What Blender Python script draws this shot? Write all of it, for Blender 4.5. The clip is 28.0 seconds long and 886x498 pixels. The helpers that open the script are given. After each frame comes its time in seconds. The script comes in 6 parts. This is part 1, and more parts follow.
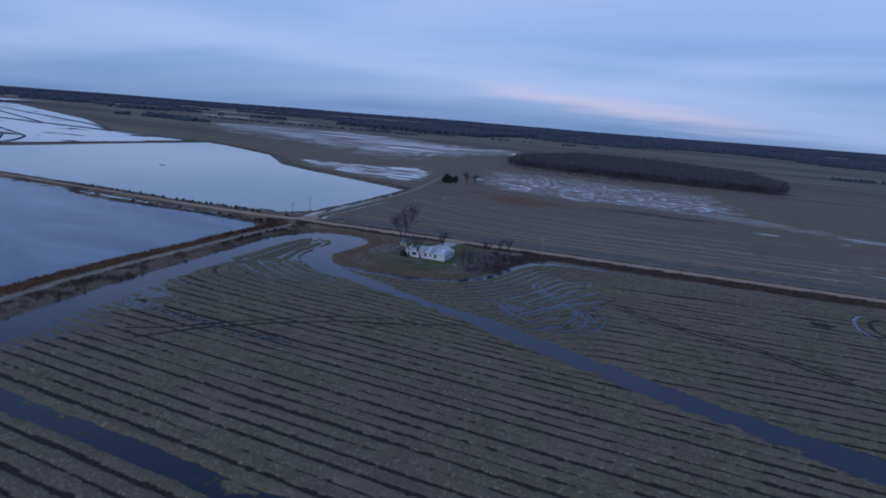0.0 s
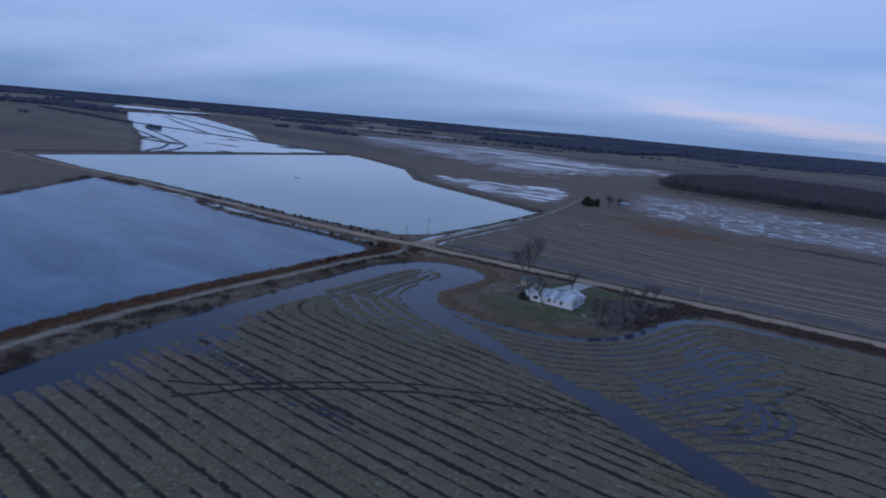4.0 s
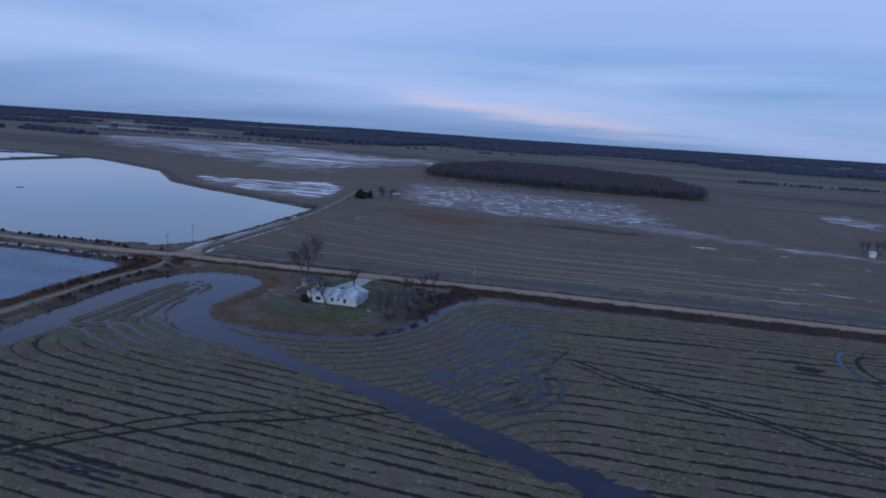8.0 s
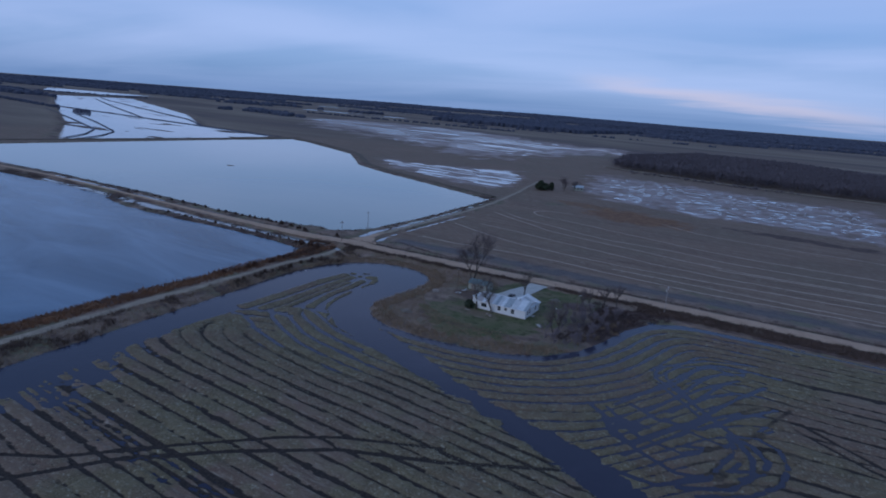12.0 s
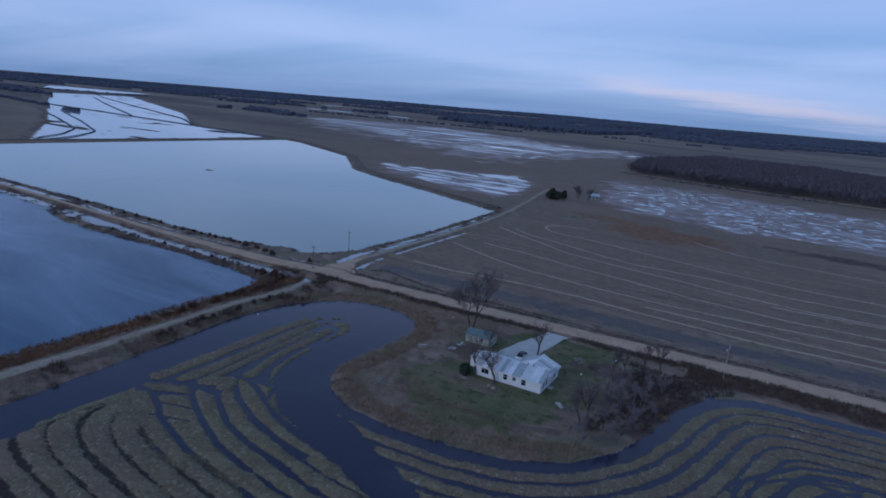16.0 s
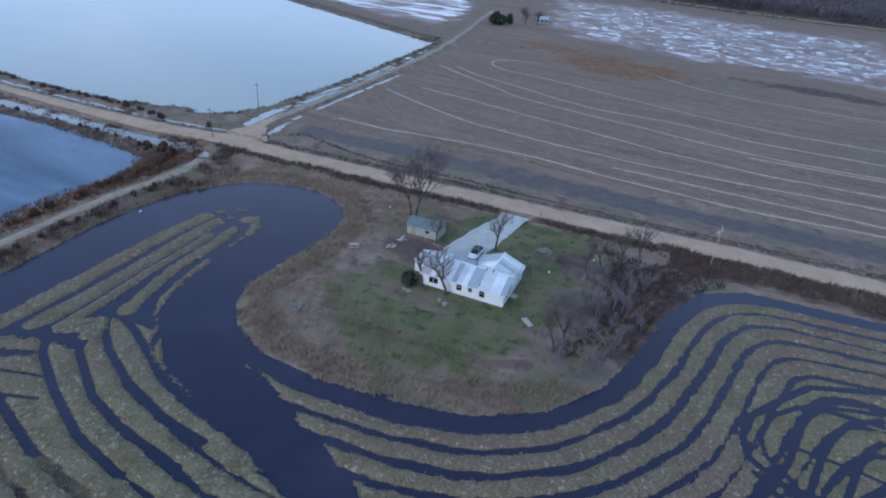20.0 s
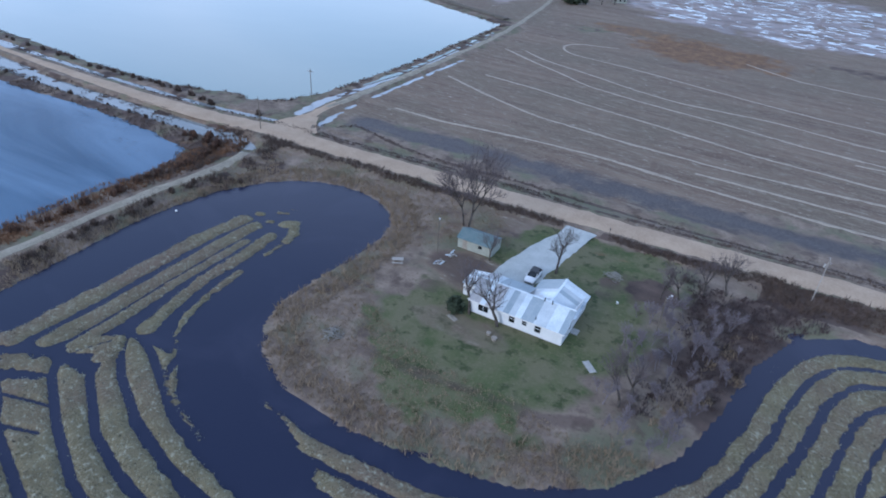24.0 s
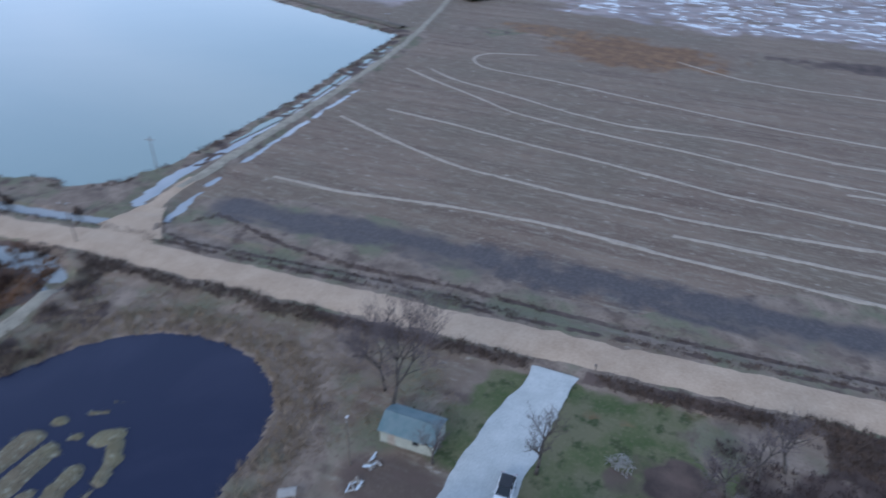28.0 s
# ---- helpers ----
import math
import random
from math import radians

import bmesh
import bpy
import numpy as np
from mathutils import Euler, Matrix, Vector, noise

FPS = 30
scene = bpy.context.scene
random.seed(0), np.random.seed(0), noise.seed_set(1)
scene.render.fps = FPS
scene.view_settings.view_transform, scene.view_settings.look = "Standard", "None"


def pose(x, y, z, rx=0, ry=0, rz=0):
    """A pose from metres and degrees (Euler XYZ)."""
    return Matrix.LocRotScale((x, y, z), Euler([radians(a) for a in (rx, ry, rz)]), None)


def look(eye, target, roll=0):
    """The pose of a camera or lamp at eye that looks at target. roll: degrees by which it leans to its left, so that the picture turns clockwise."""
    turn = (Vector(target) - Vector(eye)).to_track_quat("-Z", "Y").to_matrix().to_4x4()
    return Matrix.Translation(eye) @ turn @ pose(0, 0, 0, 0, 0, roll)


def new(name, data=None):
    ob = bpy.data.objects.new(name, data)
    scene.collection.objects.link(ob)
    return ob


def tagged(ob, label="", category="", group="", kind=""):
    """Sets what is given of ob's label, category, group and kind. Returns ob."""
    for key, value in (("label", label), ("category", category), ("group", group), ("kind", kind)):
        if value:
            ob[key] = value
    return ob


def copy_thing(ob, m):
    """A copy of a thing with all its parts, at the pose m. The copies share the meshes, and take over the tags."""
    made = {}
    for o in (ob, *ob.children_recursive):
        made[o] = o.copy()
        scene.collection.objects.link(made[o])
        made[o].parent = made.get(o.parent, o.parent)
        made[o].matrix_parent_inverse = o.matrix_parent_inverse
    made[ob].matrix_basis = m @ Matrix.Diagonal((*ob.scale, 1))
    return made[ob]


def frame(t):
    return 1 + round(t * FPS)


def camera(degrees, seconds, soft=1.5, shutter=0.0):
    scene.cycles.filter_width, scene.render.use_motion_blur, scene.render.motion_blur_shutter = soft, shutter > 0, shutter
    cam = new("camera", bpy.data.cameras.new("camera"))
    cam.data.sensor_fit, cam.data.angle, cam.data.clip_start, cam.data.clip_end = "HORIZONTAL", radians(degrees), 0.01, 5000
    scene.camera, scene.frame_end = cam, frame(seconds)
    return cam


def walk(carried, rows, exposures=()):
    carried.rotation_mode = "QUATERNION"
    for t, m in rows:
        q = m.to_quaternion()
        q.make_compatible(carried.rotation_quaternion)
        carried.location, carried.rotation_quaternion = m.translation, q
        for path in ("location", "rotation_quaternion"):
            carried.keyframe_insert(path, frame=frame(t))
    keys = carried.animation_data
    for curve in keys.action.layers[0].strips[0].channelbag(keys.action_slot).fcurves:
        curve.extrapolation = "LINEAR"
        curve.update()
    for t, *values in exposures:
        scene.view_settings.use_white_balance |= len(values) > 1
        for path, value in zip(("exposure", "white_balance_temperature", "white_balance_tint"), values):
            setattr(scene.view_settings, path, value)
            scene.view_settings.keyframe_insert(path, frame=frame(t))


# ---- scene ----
cam = camera(71.2, 28.0, 1.8, 0.5)
# seconds, x, y, z, and turns about x, y, z in degrees
ROWS = [
    (0.0, 1.96, 1.78, 54.06, 77.79, -4.30, 24.71),
    (0.5, -0.54, 8.60, 54.07, 77.87, -4.59, 24.72),
    (1.0, -3.07, 15.11, 54.13, 77.95, -4.83, 24.71),
    (1.5, -5.40, 20.92, 54.24, 77.92, -4.96, 25.71),
    (2.0, -7.21, 25.76, 54.39, 77.06, -4.98, 36.40),
    (2.5, -8.30, 29.80, 54.58, 76.36, -4.80, 46.76),
    (4.5, -12.25, 40.91, 54.39, 78.81, -4.66, 32.13),
    (5.0, -12.65, 42.54, 54.48, 79.28, -4.29, 25.62),
    (5.5, -12.95, 43.06, 54.52, 79.64, -3.91, 20.20),
    (6.0, -13.24, 43.13, 54.57, 79.64, -3.66, 17.57),
    (6.5, -13.39, 43.03, 54.65, 79.50, -3.64, 16.45),
    (7.0, -13.45, 42.88, 54.72, 79.26, -3.61, 17.48),
    (7.5, -13.66, 42.89, 54.80, 79.09, -3.61, 17.81),
    (8.0, -13.87, 42.96, 54.88, 79.05, -3.66, 16.96),
    (8.5, -14.12, 43.25, 54.93, 79.01, -3.69, 16.03),
    (9.0, -14.51, 44.21, 54.96, 78.68, -3.80, 18.34),
    (9.5, -15.01, 46.00, 55.02, 78.27, -3.94, 21.55),
    (10.0, -15.74, 48.45, 55.11, 77.98, -4.01, 23.66),
    (10.5, -16.76, 51.48, 55.26, 77.65, -4.00, 26.32),
    (11.0, -18.15, 55.04, 55.42, 77.31, -4.09, 28.21),
    (11.5, -20.11, 59.06, 55.54, 76.97, -4.11, 30.71),
    (12.0, -22.46, 63.43, 55.60, 76.64, -4.28, 33.82),
    (12.5, -24.79, 67.83, 55.57, 76.47, -4.33, 35.11),
    (14.5, -34.70, 86.42, 55.41, 76.44, -4.38, 36.23),
    (15.0, -37.49, 91.55, 55.38, 76.35, -4.22, 37.51),
    (15.5, -40.62, 96.98, 55.37, 76.44, -4.33, 36.02),
    (16.0, -44.05, 102.52, 55.39, 76.55, -4.49, 34.46),
    (16.5, -47.53, 108.05, 55.46, 76.56, -4.60, 34.11),
    (17.0, -50.91, 113.46, 55.61, 76.69, -4.79, 33.25),
    (17.5, -54.05, 118.39, 55.80, 76.27, -4.89, 32.81),
    (18.0, -56.70, 122.60, 56.02, 71.30, -4.88, 31.41),
    (18.5, -58.82, 125.82, 56.23, 66.30, -4.69, 28.97),
    (19.0, -60.25, 127.97, 56.38, 63.19, -4.48, 28.37),
    (19.5, -60.92, 129.09, 56.41, 62.34, -4.28, 28.16),
    (20.0, -61.04, 129.60, 56.34, 60.97, -4.00, 28.30),
    (20.5, -61.03, 130.12, 56.23, 58.94, -3.81, 28.70),
    (22.5, -62.24, 134.26, 55.90, 58.82, -3.38, 31.45),
    (23.0, -63.24, 136.31, 55.89, 58.82, -3.37, 32.31),
    (23.5, -64.81, 139.13, 55.99, 58.75, -3.38, 33.32),
    (24.0, -66.81, 142.54, 56.20, 58.55, -3.32, 34.47),
    (24.5, -69.15, 146.38, 56.52, 58.24, -3.20, 36.00),
    (25.0, -71.71, 150.53, 56.88, 57.79, -3.12, 38.27),
    (25.5, -73.90, 155.31, 56.82, 57.59, -2.73, 41.02),
    (26.0, -76.85, 160.12, 56.92, 57.56, -2.50, 38.85),
    (26.5, -80.00, 164.60, 57.01, 57.73, -2.44, 34.25),
    (27.0, -83.26, 169.65, 56.83, 57.75, -2.27, 33.16),
    (27.5, -86.20, 175.07, 56.62, 57.76, -1.92, 32.26),
    (28.0, -89.12, 181.01, 56.28, 57.79, -1.24, 24.57),
]
# brightness of the film camera, which opens as it tilts down
STOPS = [(0.0, 0.08, 5650, 15), (17.5, 0.15, 5600, 12), (18.5, 0.45, 5850, 11), (19.2, 0.95, 6100, 10), (20.5, 1.45, 6280, 9), (23.0, 1.6, 6280, 9), (25.0, 1.6, 6250, 8), (28.0, 1.5, 6350, 9)]
walk(cam, [(t, pose(x, y, z, rx, ry, rz)) for t, x, y, z, rx, ry, rz in ROWS], STOPS)

# ---- sky and sun ----
SUN_UP, SUN_ROUND = radians(22), radians(195)
world = bpy.data.worlds.new("dusk_sky")
scene.world = world
world.use_nodes = True


def nd(tree, kind, x=0, **inputs):
    n = tree.nodes.new(kind)
    for key, value in inputs.items():
        n.inputs[key.replace("_", " ")].default_value = value
    return n


def build_sky():
    t = world.node_tree
    t.nodes.clear()
    out = t.nodes.new("ShaderNodeOutputWorld")
    bg = nd(t, "ShaderNodeBackground", Strength=0.085)
    sky = t.nodes.new("ShaderNodeTexSky")
    sky.sky_type, sky.sun_disc = "NISHITA", False
    sky.sun_elevation, sky.sun_rotation = SUN_UP, SUN_ROUND
    sky.air_density, sky.dust_density, sky.ozone_density = 1.0, 1.0, 2.0
    co = t.nodes.new("ShaderNodeTexCoord")
    sep = t.nodes.new("ShaderNodeSeparateXYZ")
    t.links.new(co.outputs["Generated"], sep.inputs[0])
    # cloud sheet: project the direction on a flat layer
    up = t.nodes.new("ShaderNodeMath"); up.operation = "ADD"; up.inputs[1].default_value = 0.10
    t.links.new(sep.outputs["Z"], up.inputs[0])
    top = t.nodes.new("ShaderNodeMath"); top.operation = "MAXIMUM"; top.inputs[1].default_value = 0.03
    t.links.new(up.outputs[0], top.inputs[0])
    flat = t.nodes.new("ShaderNodeVectorMath"); flat.operation = "DIVIDE"
    comb = t.nodes.new("ShaderNodeCombineXYZ")
    for i in range(3):
        t.links.new(top.outputs[0], comb.inputs[i])
    t.links.new(co.outputs["Generated"], flat.inputs[0])
    t.links.new(comb.outputs[0], flat.inputs[1])
    mp = t.nodes.new("ShaderNodeMapping")
    mp.inputs["Scale"].default_value = (0.28, 0.62, 0.0)
    mp.inputs["Rotation"].default_value = (0, 0, radians(-24))
    mp.inputs["Location"].default_value = (2.3, 0.4, 0)
    t.links.new(flat.outputs[0], mp.inputs[0])
    n1 = nd(t, "ShaderNodeTexNoise", Scale=1.0, Detail=4.0, Roughness=0.48, Distortion=0.6)
    t.links.new(mp.outputs[0], n1.inputs["Vector"])
    r1 = t.nodes.new("ShaderNodeValToRGB")
    r1.color_ramp.elements[0].position, r1.color_ramp.elements[1].position = 0.33, 0.70
    t.links.new(n1.outputs["Fac"], r1.inputs[0])
    # colour of the cloud sheet by height: pale at the horizon, blue above
    gr = t.nodes.new("ShaderNodeValToRGB")
    e = gr.color_ramp.elements
    e[0].position, e[0].color = 0.0, (1.85, 3.05, 5.2, 1)
    e[1].position, e[1].color = 0.9, (0.85, 1.5, 2.6, 1)
    for p, c in ((0.05, (2.3, 3.8, 6.2, 1)), (0.14, (2.6, 4.2, 7.0, 1)), (0.32, (1.9, 3.3, 6.1, 1))):
        el = e.new(p); el.color = c
    t.links.new(sep.outputs["Z"], gr.inputs[0])
    pale = t.nodes.new("ShaderNodeMix"); pale.data_type = "RGBA"
    pale.inputs["B"].default_value = (4.9, 5.9, 8.5, 1)
    fac = t.nodes.new("ShaderNodeMath"); fac.operation = "MULTIPLY"; fac.inputs[1].default_value = 0.9
    fade = t.nodes.new("ShaderNodeMapRange"); fade.interpolation_type = "SMOOTHSTEP"
    fade.inputs["From Min"].default_value, fade.inputs["From Max"].default_value = -0.01, 0.09
    fade.inputs["To Min"].default_value = 0.25
    t.links.new(sep.outputs["Z"], fade.inputs[0])
    veil = t.nodes.new("ShaderNodeMath"); veil.operation = "MULTIPLY"
    t.links.new(r1.outputs[0], veil.inputs[0]); t.links.new(fade.outputs[0], veil.inputs[1])
    t.links.new(veil.outputs[0], fac.inputs[0])
    t.links.new(fac.outputs[0], pale.inputs["Factor"])
    t.links.new(gr.outputs[0], pale.inputs["A"])
    # a low cloud bank that sinks towards the north, its end lit by the last warm light
    def dot_with(v):
        d = t.nodes.new("ShaderNodeVectorMath"); d.operation = "DOT_PRODUCT"
        d.inputs[1].default_value = v
        t.links.new(co.outputs["Generated"], d.inputs[0])
        return d.outputs["Value"]

    def ramp(src, a, b):
        r = t.nodes.new("ShaderNodeMapRange"); r.interpolation_type = "SMOOTHSTEP"
        r.inputs["From Min"].default_value, r.inputs["From Max"].default_value = a, b
        t.links.new(src, r.inputs[0])
        return r.outputs[0]

    def times(p, q):
        m = t.nodes.new("ShaderNodeMath"); m.operation = "MULTIPLY"
        t.links.new(p, m.inputs[0])
        if isinstance(q, float):
            m.inputs[1].default_value = q
        else:
            t.links.new(q, m.inputs[1])
        return m.outputs[0]

    def over(base, colour, fac_out):
        m = t.nodes.new("ShaderNodeMix"); m.data_type = "RGBA"
        m.inputs["B"].default_value = (*colour, 1)
        t.links.new(fac_out, m.inputs["Factor"]); t.links.new(base, m.inputs["A"])
        return m.outputs["Result"]

    streak = nd(t, "ShaderNodeTexNoise", Scale=1.6, Detail=5.0, Roughness=0.55, Distortion=0.4)
    t.links.new(mp.outputs[0], streak.inputs["Vector"])
    wave = t.nodes.new("ShaderNodeMath"); wave.operation = "MULTIPLY_ADD"
    wave.inputs[1].default_value = 0.04
    t.links.new(streak.outputs["Fac"], wave.inputs[0]); t.links.new(dot_with((0.087, 0.008, 1.0)), wave.inputs[2])
    hgt = wave.outputs[0]                               # height over the sloping axis of the bank
    ahead = dot_with((-0.30, 0.954, 0.0))
    bank = times(times(ramp(hgt, 0.022, 0.056), ramp(hgt, 0.115, 0.056)), ramp(ahead, 0.45, 0.92))
    sky_out = over(pale.outputs["Result"], (4.9, 6.0, 8.6), times(bank, 0.62))
    glow = times(times(ramp(dot_with((-0.57, 0.82, 0.0)), 0.86, 1.0), ramp(dot_with((0.0, 0.0, 1.0)), 0.0, 0.08)), 0.3)
    sky_out = over(sky_out, (5.0, 6.2, 8.8), glow)
    lit = times(times(ramp(hgt, 0.028, 0.044), ramp(hgt, 0.066, 0.044)), ramp(dot_with((-0.165, 0.986, 0.03)), 0.968, 0.999))
    sky_out = over(sky_out, (8.2, 6.7, 6.9), times(lit, 0.5))
    mix = t.nodes.new("ShaderNodeMix"); mix.data_type = "RGBA"
    mix.inputs["Factor"].default_value = 0.9
    t.links.new(sky.outputs[0], mix.inputs["A"])
    t.links.new(sky_out, mix.inputs["B"])
    t.links.new(mix.outputs["Result"], bg.inputs[0])
    t.links.new(bg.outputs[0], out.inputs[0])


build_sky()
sun = new("sun", bpy.data.lights.new("sun", "SUN"))
sun.data.energy, sun.data.angle, sun.data.color = 0.5, radians(25), (0.95, 0.95, 1.0)
sun.matrix_world = look((0, 0, 0), (-math.sin(SUN_ROUND), -math.cos(SUN_ROUND), -math.tan(SUN_UP)))


# ---- materials ----
def material(name):
    m = bpy.data.materials.new(name)
    m.use_nodes = True
    t = m.node_tree
    return m, t, t.nodes["Principled BSDF"]


def surface(name, a, b, scale=1.0, rough=0.9, bump=0.2, fine=12.0, metal=0.0, each=0.0, spec=0.3):
    """Two colours mixed by coarse and fine noise in world metres, with relief."""
    m, t, p = material(name)
    g = t.nodes.new("ShaderNodeNewGeometry")
    n = nd(t, "ShaderNodeTexNoise", Scale=scale, Detail=6.0, Roughness=0.6)
    f = nd(t, "ShaderNodeTexNoise", Scale=scale * fine, Detail=3.0, Roughness=0.6)
    for k in (n, f):
        t.links.new(g.outputs["Position"], k.inputs["Vector"])
    add = t.nodes.new("ShaderNodeMath"); add.operation = "ADD"
    t.links.new(n.outputs["Fac"], add.inputs[0]); t.links.new(f.outputs["Fac"], add.inputs[1])
    r = t.nodes.new("ShaderNodeMapRange")
    r.inputs["From Min"].default_value, r.inputs["From Max"].default_value = 0.72, 1.28
    t.links.new(add.outputs[0], r.inputs[0])
    mix = t.nodes.new("ShaderNodeMix"); mix.data_type = "RGBA"
    mix.inputs["A"].default_value, mix.inputs["B"].default_value = (*a, 1), (*b, 1)
    t.links.new(r.outputs[0], mix.inputs["Factor"])
    res = mix.outputs["Result"]
    if each:
        oi = t.nodes.new("ShaderNodeObjectInfo")
        hs = t.nodes.new("ShaderNodeHueSaturation")
        mr = t.nodes.new("ShaderNodeMapRange")
        mr.inputs["To Min"].default_value, mr.inputs["To Max"].default_value = 1 - each, 1 + each
        t.links.new(oi.outputs["Random"], mr.inputs[0]); t.links.new(mr.outputs[0], hs.inputs["Value"])
        t.links.new(res, hs.inputs["Color"]); res = hs.outputs[0]
    t.links.new(res, p.inputs["Base Color"])
    p.inputs["Roughness"].default_value, p.inputs["Metallic"].default_value = rough, metal
    p.inputs["Specular IOR Level"].default_value = spec
    if bump:
        bm = nd(t, "ShaderNodeBump", Strength=bump, Distance=0.3 / (scale * fine) ** 0.5)
        t.links.new(f.outputs["Fac"], bm.inputs["Height"]); t.links.new(bm.outputs[0], p.inputs["Normal"])
    return m


def water(name, deep, silt, amount, scale, rough=0.06, ripple=0.02, stretch=(1, 1, 1), spec=0.5):
    """Standing water: dark body, drifting paler silt, weak ripples."""
    m, t, p = material(name)
    g = t.nodes.new("ShaderNodeNewGeometry")
    mp = t.nodes.new("ShaderNodeMapping"); mp.inputs["Scale"].default_value = stretch
    t.links.new(g.outputs["Position"], mp.inputs[0])
    n = nd(t, "ShaderNodeTexNoise", Scale=scale, Detail=7.0, Roughness=0.55, Distortion=0.8)
    t.links.new(mp.outputs[0], n.inputs["Vector"])
    r = t.nodes.new("ShaderNodeMapRange")
    r.inputs["From Min"].default_value, r.inputs["From Max"].default_value = 0.65 - amount, 1.05 - amount
    t.links.new(n.outputs["Fac"], r.inputs[0])
    mix = t.nodes.new("ShaderNodeMix"); mix.data_type = "RGBA"
    mix.inputs["A"].default_value, mix.inputs["B"].default_value = (*deep, 1), (*silt, 1)
    t.links.new(r.outputs[0], mix.inputs["Factor"]); t.links.new(mix.outputs["Result"], p.inputs["Base Color"])
    p.inputs["Roughness"].default_value, p.inputs["IOR"].default_value = rough, 1.33
    p.inputs["Specular IOR Level"].default_value = spec
    w = nd(t, "ShaderNodeTexNoise", Scale=0.9, Detail=4.0, Roughness=0.6)
    t.links.new(g.outputs["Position"], w.inputs["Vector"])
    bm = nd(t, "ShaderNodeBump", Strength=ripple, Distance=0.2)
    t.links.new(w.outputs["Fac"], bm.inputs["Height"]); t.links.new(bm.outputs[0], p.inputs["Normal"])
    return m


def ground_material():
    """One soil, mixed by the zone weights that the sheet carries: turf, straw, stubble, reed, brush, far plough."""
    m, t, p = material("soil_and_turf")
    g = t.nodes.new("ShaderNodeNewGeometry")
    z = {}
    for key in ("zone_a", "zone_b", "zone_c"):
        at = t.nodes.new("ShaderNodeAttribute"); at.attribute_name = key
        s = t.nodes.new("ShaderNodeSeparateColor"); t.links.new(at.outputs["Color"], s.inputs[0]); z[key] = s

    def noise_at(scale, detail=5.0, rough=0.6, stretch=None):
        n = nd(t, "ShaderNodeTexNoise", Scale=scale, Detail=detail, Roughness=rough)
        src = g.outputs["Position"]
        if stretch:
            mp = t.nodes.new("ShaderNodeMapping"); mp.inputs["Scale"].default_value = stretch
            t.links.new(src, mp.inputs[0]); src = mp.outputs[0]
        t.links.new(src, n.inputs["Vector"])
        return n.outputs["Fac"]

    def blend(f, lo, hi, a, b):
        r = t.nodes.new("ShaderNodeMapRange")
        r.inputs["From Min"].default_value, r.inputs["From Max"].default_value = lo, hi
        t.links.new(f, r.inputs[0])
        x = t.nodes.new("ShaderNodeMix"); x.data_type = "RGBA"
        for k, v in (("A", a), ("B", b)):
            if isinstance(v, tuple):
                x.inputs[k].default_value = (*v, 1)
            else:
                t.links.new(v, x.inputs[k])
        t.links.new(r.outputs[0], x.inputs["Factor"])
        return x.outputs["Result"]

    big, mid, small = noise_at(0.02), noise_at(0.25), noise_at(2.2)
    grit = noise_at(7.0, 2.0)
    rows = noise_at(0.16, 5.0, 0.6, (0.12, 1.6, 1))
    mud = blend(rows, 0.35, 0.65, (0.127, 0.086, 0.065), (0.208, 0.150, 0.111))
    mud = blend(big, 0.45, 0.62, mud, (0.150, 0.113, 0.083))
    mud = blend(noise_at(0.9, 4.0, 0.65, (0.25, 1.3, 1)), 0.52, 0.7, mud, (0.235, 0.20, 0.155))
    mud = blend(small, 0.54, 0.75, mud, (0.25, 0.205, 0.16))
    mud = blend(noise_at(0.55, 5.0, 0.7, (0.6, 1.5, 1)), 0.61, 0.68, mud, (0.33, 0.285, 0.23))
    turf = blend(mid, 0.36, 0.62, (0.060, 0.081, 0.030), (0.106, 0.114, 0.054))
    turf = blend(noise_at(0.16, 5.0), 0.42, 0.58, turf, (0.132, 0.122, 0.070))
    turf = blend(noise_at(0.5, 3.0), 0.54, 0.66, turf, (0.048, 0.060, 0.025))
    turf = blend(small, 0.52, 0.8, turf, (0.16, 0.14, 0.09))
    straw = blend(mid, 0.35, 0.65, (0.14, 0.104, 0.082), (0.255, 0.195, 0.152))
    straw = blend(noise_at(0.09, 4.0), 0.48, 0.60, straw, (0.142, 0.135, 0.088))
    straw = blend(noise_at(0.2, 4.0), 0.56, 0.66, straw, (0.105, 0.076, 0.062))
    straw = blend(small, 0.52, 0.74, straw, (0.11, 0.078, 0.06))
    stub = blend(mid, 0.35, 0.65, (0.122, 0.101, 0.059), (0.178, 0.152, 0.091))
    stub = blend(noise_at(0.035, 4.0), 0.45, 0.62, stub, (0.155, 0.110, 0.080))
    stub = blend(grit, 0.56, 0.7, stub, (0.06, 0.055, 0.04))
    stub = blend(noise_at(2.9, 3.0), 0.60, 0.68, stub, (0.05, 0.044, 0.034))
    stub = blend(small, 0.56, 0.72, stub, (0.25, 0.236, 0.172))
    stub = blend(noise_at(1.5, 4.0, 0.7), 0.575, 0.66, stub, (0.29, 0.275, 0.205))
    reed = blend(mid, 0.35, 0.62, (0.12, 0.068, 0.042), (0.23, 0.13, 0.07))
    reed = blend(small, 0.5, 0.7, reed, (0.07, 0.045, 0.032))
    brush = blend(mid, 0.35, 0.65, (0.05, 0.036, 0.032), (0.115, 0.08, 0.066))
    far = blend(noise_at(0.004, 4.0, 0.6, (0.5, 1.6, 1)), 0.4, 0.6, (0.138, 0.108, 0.086), (0.205, 0.170, 0.126))
    far = blend(noise_at(0.0022, 3.0, 0.5, (0.4, 1.5, 1)), 0.5, 0.58, far, (0.105, 0.083, 0.074))
